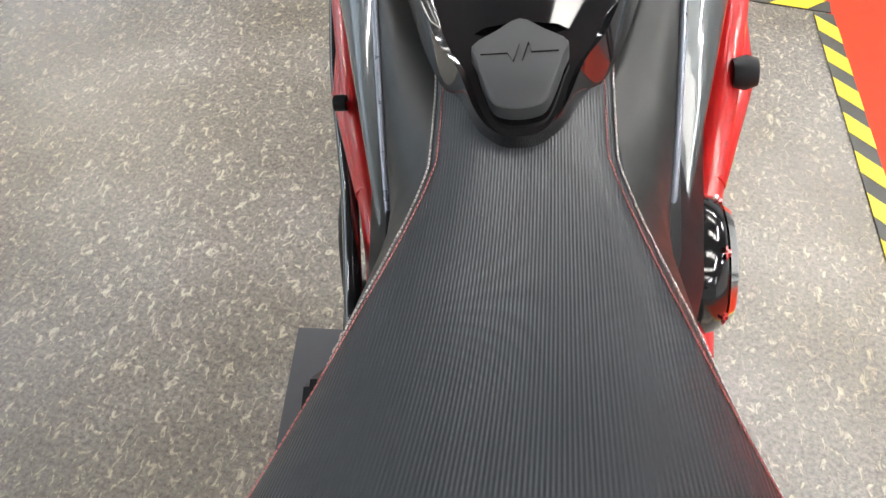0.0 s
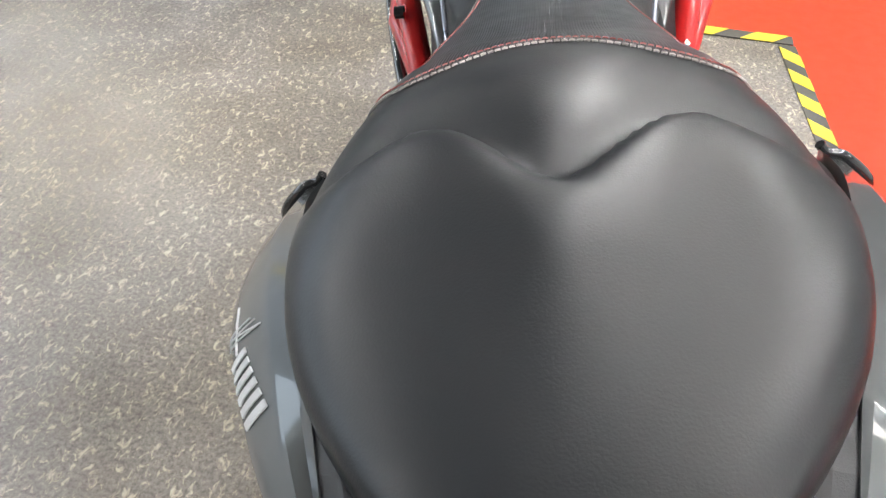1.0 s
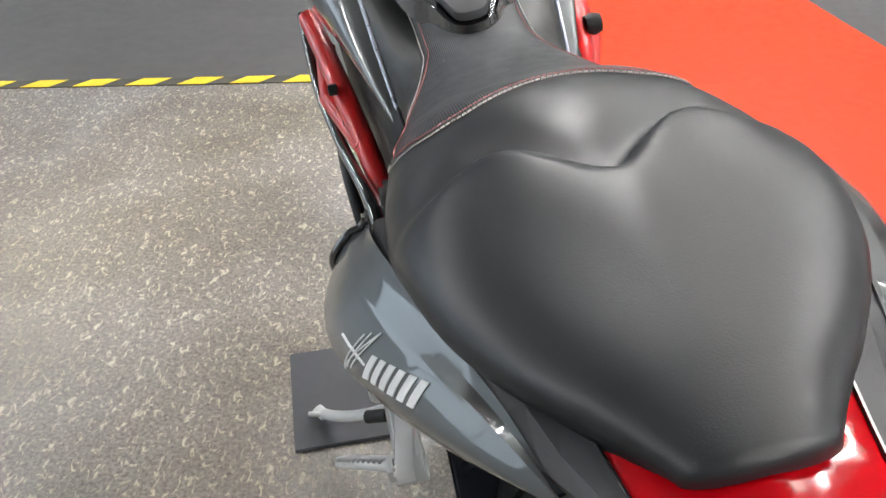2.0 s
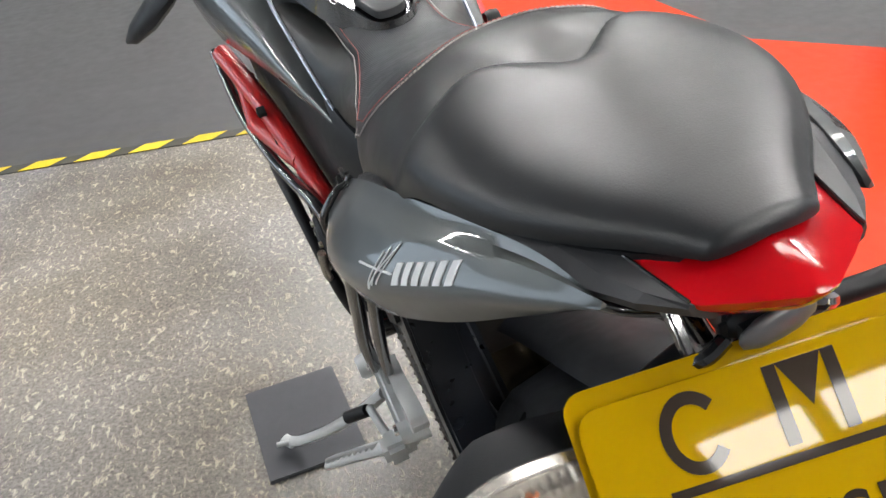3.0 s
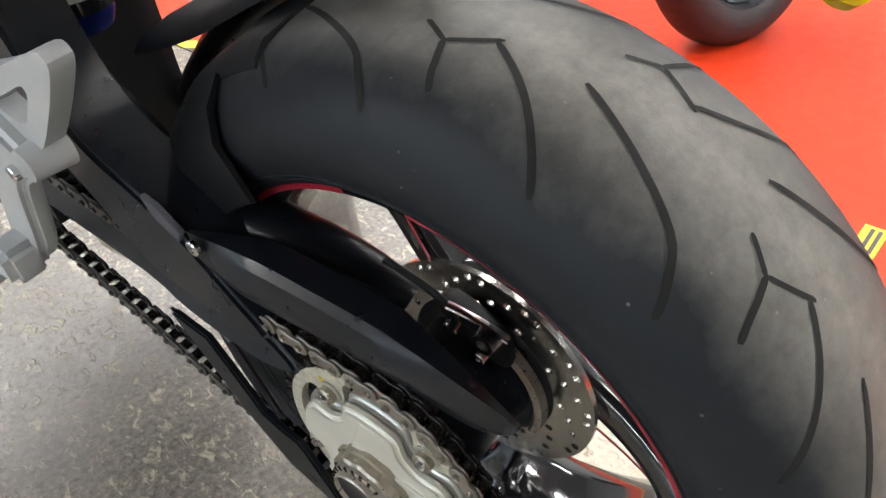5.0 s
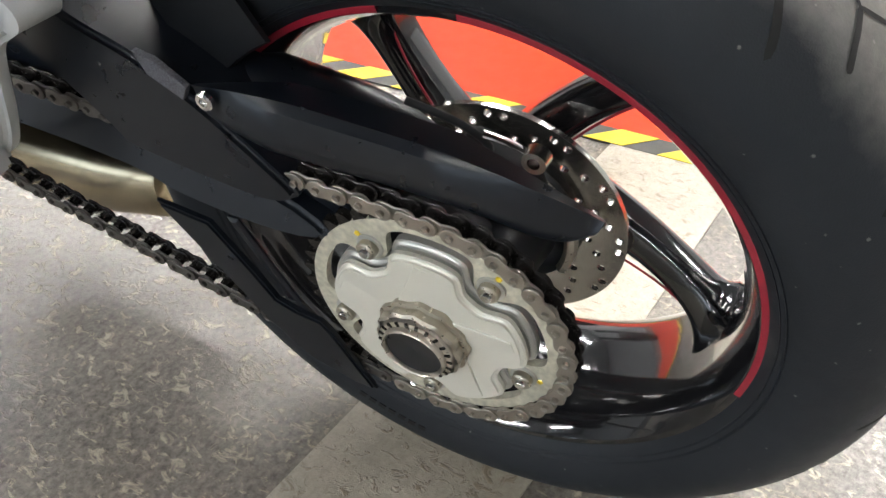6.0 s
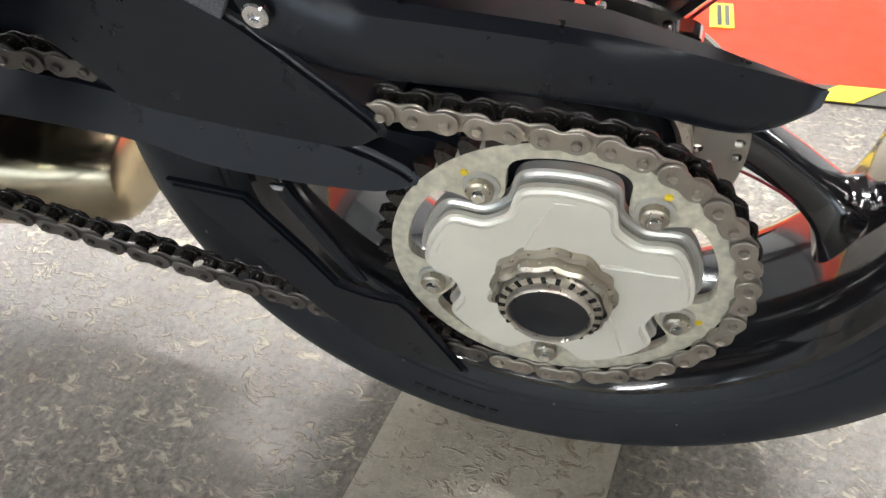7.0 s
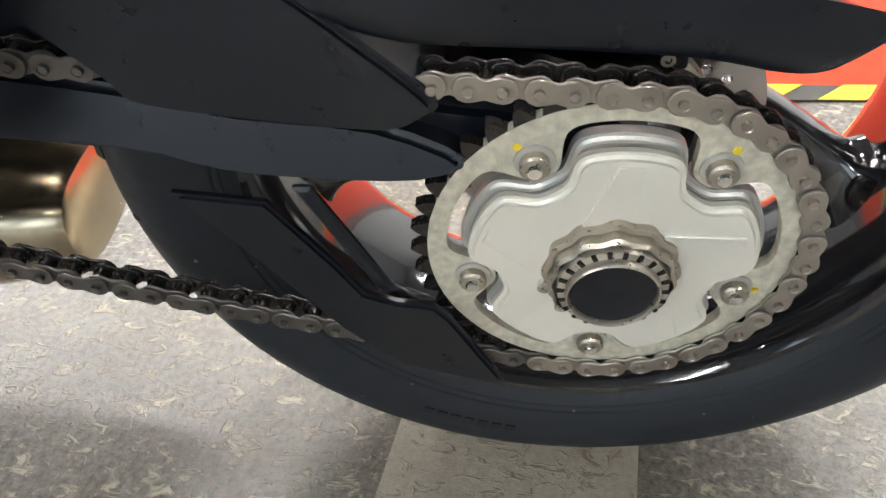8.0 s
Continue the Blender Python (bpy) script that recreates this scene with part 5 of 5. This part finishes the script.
def text_geo(body, size, x, y, spacing=1.0, squeeze=1.0):
    cu = bpy.data.curves.new("words", "FONT")
    cu.body, cu.size, cu.extrude, cu.space_character = body, size, 0.0003, spacing
    cu.offset = size * 0.016
    ob = new("words", cu)
    dg = bpy.context.evaluated_depsgraph_get()
    me = ob.evaluated_get(dg).to_mesh()
    geo = [((v.co.x * squeeze) + x, v.co.y + y, v.co.z + 0.0004) for v in me.vertices], [tuple(p.vertices) for p in me.polygons]
    bpy.data.objects.remove(ob)
    bpy.data.curves.remove(cu)
    return geo


def bar(x, y, w, h):
    return prism([(x, y), (x + w, y), (x + w, y - h), (x, y - h)], 0.0, 0.0006)


part("lettering", on_plate(text_geo("COLESHILL", 0.0335, 0.0135, -0.097, 1.16)), M_INK, plate, "dark lettering")
part("underline", on_plate(bar(0.0335, -0.0495, 0.161, 0.0046)), M_INK, plate)
for x in (0.0545, 0.1735):
    angs = np.linspace(radians(38), radians(322), 40)
    arc = [[(x + (0.0182 - k * 0.0065) * math.cos(a) * 0.93, -0.0255 + (0.0205 - k * 0.0065) * math.sin(a), h) for k, h in ((0, 0.0), (0, 0.0006), (1, 0.0006), (1, 0.0))] for a in angs]
    part("round_mark", on_plate(loft(arc)), M_INK, plate)
part("square_mark", on_plate(merge(bar(0.0955, -0.0055, 0.0068, 0.040), bar(0.1257, -0.0055, 0.0068, 0.040), prism([(0.1023, -0.0055), (0.1257, -0.0055), (0.114, -0.030)], 0.0, 0.0006))), M_INK, plate)
for x in [0.0165 + 0.0143 * k for k in range(4)] + [0.0905 + 0.0152 * k for k in range(3)] + [0.148 + 0.0148 * k for k in range(4)]:
    part("number_bar", on_plate(bar(x, -0.1165, 0.0098, 0.0195)), M_INK, plate)


def slant(x, y, wd, h):
    """A printed bar that leans with the logo."""
    return prism([(x, y), (x + wd, y), (x + wd - h * 0.5, y - h), (x - h * 0.5, y - h)], 0.0, 0.0006)


for x, y, wd, h in ((0.052, -0.1625, 0.030, 0.0038), (0.0495, -0.1663, 0.006, 0.0052), (0.048, -0.1715, 0.027, 0.0042), (0.084, -0.1625, 0.042, 0.0038), (0.083, -0.1695, 0.0055, 0.006), (0.0935, -0.1695, 0.0055, 0.006), (0.101, -0.1715, 0.024, 0.0042)):
    part("logo_bar", on_plate(slant(x, y, wd, h)), M_BLUE, plate)
part("small_print", on_plate(merge(bar(0.130, -0.1615, 0.032, 0.0055), bar(0.166, -0.1615, 0.03, 0.0055), bar(0.150, -0.1705, 0.026, 0.0035))), M_INK, plate)

for pts, r in (([(UX - 0.035, -0.05, 0.59), (UX - 0.03, -0.075, 0.57), (UX - 0.022, -0.085, 0.545)], 0.006), ([(UX + 0.035, -0.05, 0.59), (UX + 0.03, -0.075, 0.57), (UX + 0.022, -0.085, 0.545)], 0.006), ([(UX - 0.07, 0.03, 0.535), (UX - 0.05, -0.03, 0.540), (UX - 0.02, -0.052, 0.538)], 0.005), ([(UX + 0.07, 0.03, 0.535), (UX + 0.05, -0.03, 0.540), (UX + 0.02, -0.052, 0.538)], 0.005)):
    bp("plate_bracket", tube(pts, r), M_GLOSS, "black plate bracket rod")
bp("reflector_holder", box(UX, -0.103, 0.565, 0.052, 0.018, 0.026, 0.008, 3), M_MATT, "black reflector holder")
oval = lathe([(-1, 0), (-0.9, 0.5), (-0.5, 0.9), (0, 1), (0.5, 0.9), (0.9, 0.5), (1, 0)], n=20)
bp("reflector", ([(UX + x * 0.0225, -0.1145 + y * 0.005, 0.567 + z * 0.0105 + x * 0.002) for x, y, z in oval[0]], oval[1]), M_GREYREF, "grey oval reflector")
for sg in (-1, 1):
    stay = bp("tail_stay", slab([(-0.055, 0.592), (-0.075, 0.590), (-0.1035, 0.556), (-0.107, 0.550), (-0.100, 0.549), (-0.088, 0.562)], UX + sg * 0.0415 - 0.003, UX + sg * 0.0415 + 0.003, 0.0015, 2), M_GLOSS, "gloss black triangular plate stay")
    part("arm", tube([(UX + sg * 0.0415, -0.104, 0.552), (UX + sg * 0.034, -0.107, 0.557), (UX + sg * 0.024, -0.106, 0.562)], 0.0045, n=8), M_GLOSS, stay)


def indicator(sg):
    """Leaf-shaped turn indicator: dark shell, reflector, clear lens, bulb, stalk."""
    def leaf(grow, ya, y1):
        rings = []
        for t in np.linspace(0, 1, 13):
            x = -0.199 + t * 0.105
            h = (0.019 * math.sin(math.pi * min(1, (0.06 + t * 0.84))) ** 0.75 + 0.001) * grow
            zc = 0.5185 - 0.004 * t + (0.012 if sg > 0 else 0)
            y0 = y1 + (ya - y1) * min(1.0, 0.15 + t * 2.2)
            rings.append([(UX + sg * -(x - UX) + (0.075 if sg > 0 else 0), yc, zc + h * zz) for yc, zz in ((y0, -0.9), (y0 - 0.3 * (y0 - y1), -1), (y1, -0.75), (y1 - 0.003, 0), (y1, 0.75), (y0 - 0.3 * (y0 - y1), 1), (y0, 0.9))])
        return loft(rings)
    body = bp("indicator", leaf(1.05, -0.075, -0.105), M_MATT, "black turn indicator with clear lens")
    part("reflector_bowl", leaf(0.95, -0.1, -0.1085), M_REFL, body, "ribbed chrome reflector")
    for k in range(17):
        rx = UX + sg * (0.100 + 0.0052 * k) + (0.075 if sg > 0 else 0)
        part("rib", box(rx, -0.1105, 0.5155 + (0.012 if sg > 0 else 0), 0.0022, 0.004, 0.029 - 0.0011 * k, 0.0008), M_REFL, body)
    ln = part("lens", leaf(0.92, -0.1075, -0.119), M_CLEAR, body, "clear ribbed lens")
    ln.visible_shadow = False
    part("bulb", shift(lathe([(-0.0045, 0), (-0.0035, 0.0018), (-0.001, 0.0027), (0.002, 0.0025), (0.004, 0.0012), (0.0048, 0)], n=14), (UX + sg * 0.143 + (0.075 if sg > 0 else 0), -0.1125, 0.5175 + (0.012 if sg > 0 else 0))), M_ORANGE, body, "orange bulb")
    part("stalk", tube([(UX + sg * 0.10 + (0.075 if sg > 0 else 0), -0.09, 0.522), (UX + sg * 0.06, -0.085, 0.53), (UX + sg * 0.03, -0.08, 0.535)], 0.0075), M_MATT, body)


indicator(-1)
indicator(1)

# ---- logo on the cowl, mirror, shock, exhaust ----
BODY = Vector((-0.013, -0.003, 0.004))
up_turn = Matrix.Rotation(radians(90), 4, "Y")


def upright(profile, x, y, z, n=24):
    """Turn a profile of (height, r) about an upright axis."""
    return shift(turned(lathe([(-h, r) for h, r in profile], n=n), up_turn), (x, y, z))


res = bp("fluid_reservoir", upright([(0.0, 0), (0.0, 0.030), (0.010, 0.034), (0.024, 0.033), (0.038, 0.026), (0.046, 0.015), (0.048, 0.0)], -0.037, 0.360, 0.262), M_PLASTICW, "white plastic fluid reservoir")
part("cap", upright([(0.0, 0), (0.0, 0.012), (0.014, 0.012), (0.018, 0.008), (0.018, 0)], -0.036, 0.366, 0.306), M_GREYPL, res)
part("clip", box(-0.014, 0.362, 0.302, 0.022, 0.026, 0.012, 0.004), M_PLASTICW, res, "white hose clip")
shock = bp("shock_body", upright([(0.0, 0), (0.0, 0.028), (0.010, 0.032), (0.024, 0.032), (0.03, 0.027), (0.03, 0)], -0.033, 0.376, 0.229), M_BLUEAN, "blue anodised shock body")
part("band", upright([(0.0, 0.030), (0.0, 0.0352), (0.012, 0.0352), (0.012, 0.030)], -0.036, 0.363, 0.254), M_GLOSS, shock, "black band")
part("adjuster", upright([(0.0, 0), (0.0, 0.014), (0.018, 0.014), (0.018, 0)], -0.077, 0.368, 0.238), M_RED, shock, "red adjuster knob")
part("collar", upright([(0.0, 0), (0.0, 0.016), (0.012, 0.016), (0.012, 0)], -0.077, 0.368, 0.257), M_ALU, shock)
for pts, r in (([(-0.09, 0.30, 0.37), (-0.05, 0.33, 0.33), (0.0, 0.40, 0.33), (0.06, 0.45, 0.30)], 0.006), ([(-0.10, 0.34, 0.40), (-0.04, 0.36, 0.345), (0.03, 0.42, 0.35), (0.09, 0.43, 0.33)], 0.005)):
    bp("hose", tube(pts, r), M_MATT, "black rubber hose")
bottle = bp("fluid_bottle", loft([[(0.127 + w * math.copysign(abs(math.cos(q)) ** 0.6, math.cos(q)) + 0.06 * (0.222 - z), 0.433 + 0.016 * k * math.copysign(abs(math.sin(q)) ** 0.6, math.sin(q)), z) for q in np.linspace(0, 2 * math.pi, 20, endpoint=False)] for z, w, k in ((0.136, 0.010, 0.7), (0.140, 0.014, 0.95), (0.170, 0.016, 1.0), (0.205, 0.017, 1.0), (0.220, 0.015, 0.9))]), M_FLUID, "pale plastic brake fluid bottle with grey cap")
part("cap", box(0.125, 0.433, 0.228, 0.040, 0.036, 0.018, 0.006, 3), M_GREYPL, bottle, "grey rounded cap")
part("clip", tube([(0.140, 0.420, 0.150), (0.152, 0.424, 0.165), (0.150, 0.43, 0.20)], 0.005), M_PLASTICW, bottle)
bp("mirror", loft([[(-0.35 + 0.0 + t * 0.13 + 0, 1.15 - 0.46 * t * 0.3, 0.43 + 0.1 * t) + np.array([0, math.cos(a) * 0.04 * k, math.sin(a) * 0.024 * k]) for a in np.linspace(0, 2 * math.pi, 12, endpoint=False)] for t, k in ((0, 0.15), (0.15, 0.7), (0.5, 1), (0.85, 0.8), (1, 0.4))]), M_MATT, "black handlebar-end mirror")
bp("exhaust_collector", loft([[(0.05 + hx * math.copysign(abs(math.cos(a)) ** 0.7, math.cos(a)), y, zc + hz * math.copysign(abs(math.sin(a)) ** 0.7, math.sin(a))) for a in np.linspace(0, 2 * math.pi, 24, endpoint=False)] for y, hx, hz, zc in ((0.395, 0.046, 0.030, -0.118), (0.398, 0.056, 0.040, -0.118), (0.405, 0.06, 0.045, -0.12), (0.43, 0.064, 0.048, -0.122), (0.47, 0.070, 0.052, -0.125), (0.62, 0.075, 0.06, -0.135), (0.75, 0.05, 0.05, -0.13))]), M_EXH, "heat-tinted steel exhaust collector")
for k in range(3):
    pp = bp("exhaust_pipe", tube([(0.11, 0.62, -0.12), (0.14, 0.45, 0.0 + 0.05 * k), (0.15, 0.28, 0.08 + 0.07 * k), (0.155, 0.14 - 0.02 * k, 0.12 + 0.08 * k)], [0.03, 0.028, 0.027, 0.025]), M_PIPE, "dark steel exhaust pipe")
    part("tip", tube([(0.155, 0.142 - 0.02 * k, 0.119 + 0.08 * k), (0.156, 0.128 - 0.02 * k, 0.124 + 0.08 * k)], 0.028, per=2), M_GLOSS, pp, "black pipe tip")

# ---- other motorcycles on the red floor, of which the front wheels show ----
def parked(m, label):
    root = tagged(new("parked_motorcycle"), label, "motorcycle", "parked motorcycles")
    part("tyre", lathe([(x * 0.68, r * 0.97) for x, r in TYRE], n=72), M_RUBBER, root)
    part("rim", lathe([(-0.045, 0.211), (-0.05, 0.214), (-0.046, 0.203), (-0.035, 0.195), (0.035, 0.195), (0.046, 0.203), (0.05, 0.214), (0.045, 0.211)], n=64), M_SATIN, root)
    for k in range(5):
        g = spoke(72 * k)
        part("spoke", ([(x - 0.03, y, z) for x, y, z in g[0]], g[1]), M_RED if k == 1 else M_SATIN, root)
    part("hub", lathe([(-0.06, 0), (-0.06, 0.03), (0.06, 0.03), (0.06, 0)], n=24), M_SATIN, root)
    for sg in (-1, 1):
        part("fork_leg", tube([(sg * 0.09, 0, 0.0), (sg * 0.09, -0.12, 0.35), (sg * 0.09, -0.2, 0.6)], 0.026), M_MATT, root)
        part("brake_disc", lathe([(sg * 0.065, 0.1), (sg * 0.065, 0.15), (sg * 0.07, 0.15), (sg * 0.07, 0.1)], n=48, closed=True), M_DISC, root)
    root.matrix_world = m
    return root


parked(pose(1.91, 0.83, 0.297, 0, 8, 82), "black front wheel of a motorcycle parked on the red floor")
parked(pose(2.07, 2.0, 0.297, 0, 8, -30), "black front wheel of a motorcycle at the red floor's edge")
sticker = tagged(new("floor_label"), "small yellow label with dark print stuck on the floor", "label")
part("sheet", box(0, 0, 0.0015, 0.1, 0.04, 0.002), M_TAPEY, sticker)
for y in (-0.009, 0.004):
    part("print", box(0, y, 0.0028, 0.08, 0.007, 0.0006), M_TAPEK, sticker)
sticker.matrix_world = pose(1.258, 0.143, 0.001, 0, 0, 8)
paper = tagged(new("floor_sheet"), "white sheet lying on the dark floor beyond the tape", "sheet")
part("sheet", prism([(-0.06, -0.085), (0.05, -0.085), (0.06, 0.085), (-0.05, 0.085)], 0.0, 0.002), M_WHITE, paper)
part("print", prism([(-0.055, -0.04), (0.0, -0.045), (0.005, -0.015), (-0.05, -0.01)], 0.002, 0.003), M_TAPEK, paper)
paper.matrix_world = pose(-1.56, 2.40, -0.003, 0, 0, 8)
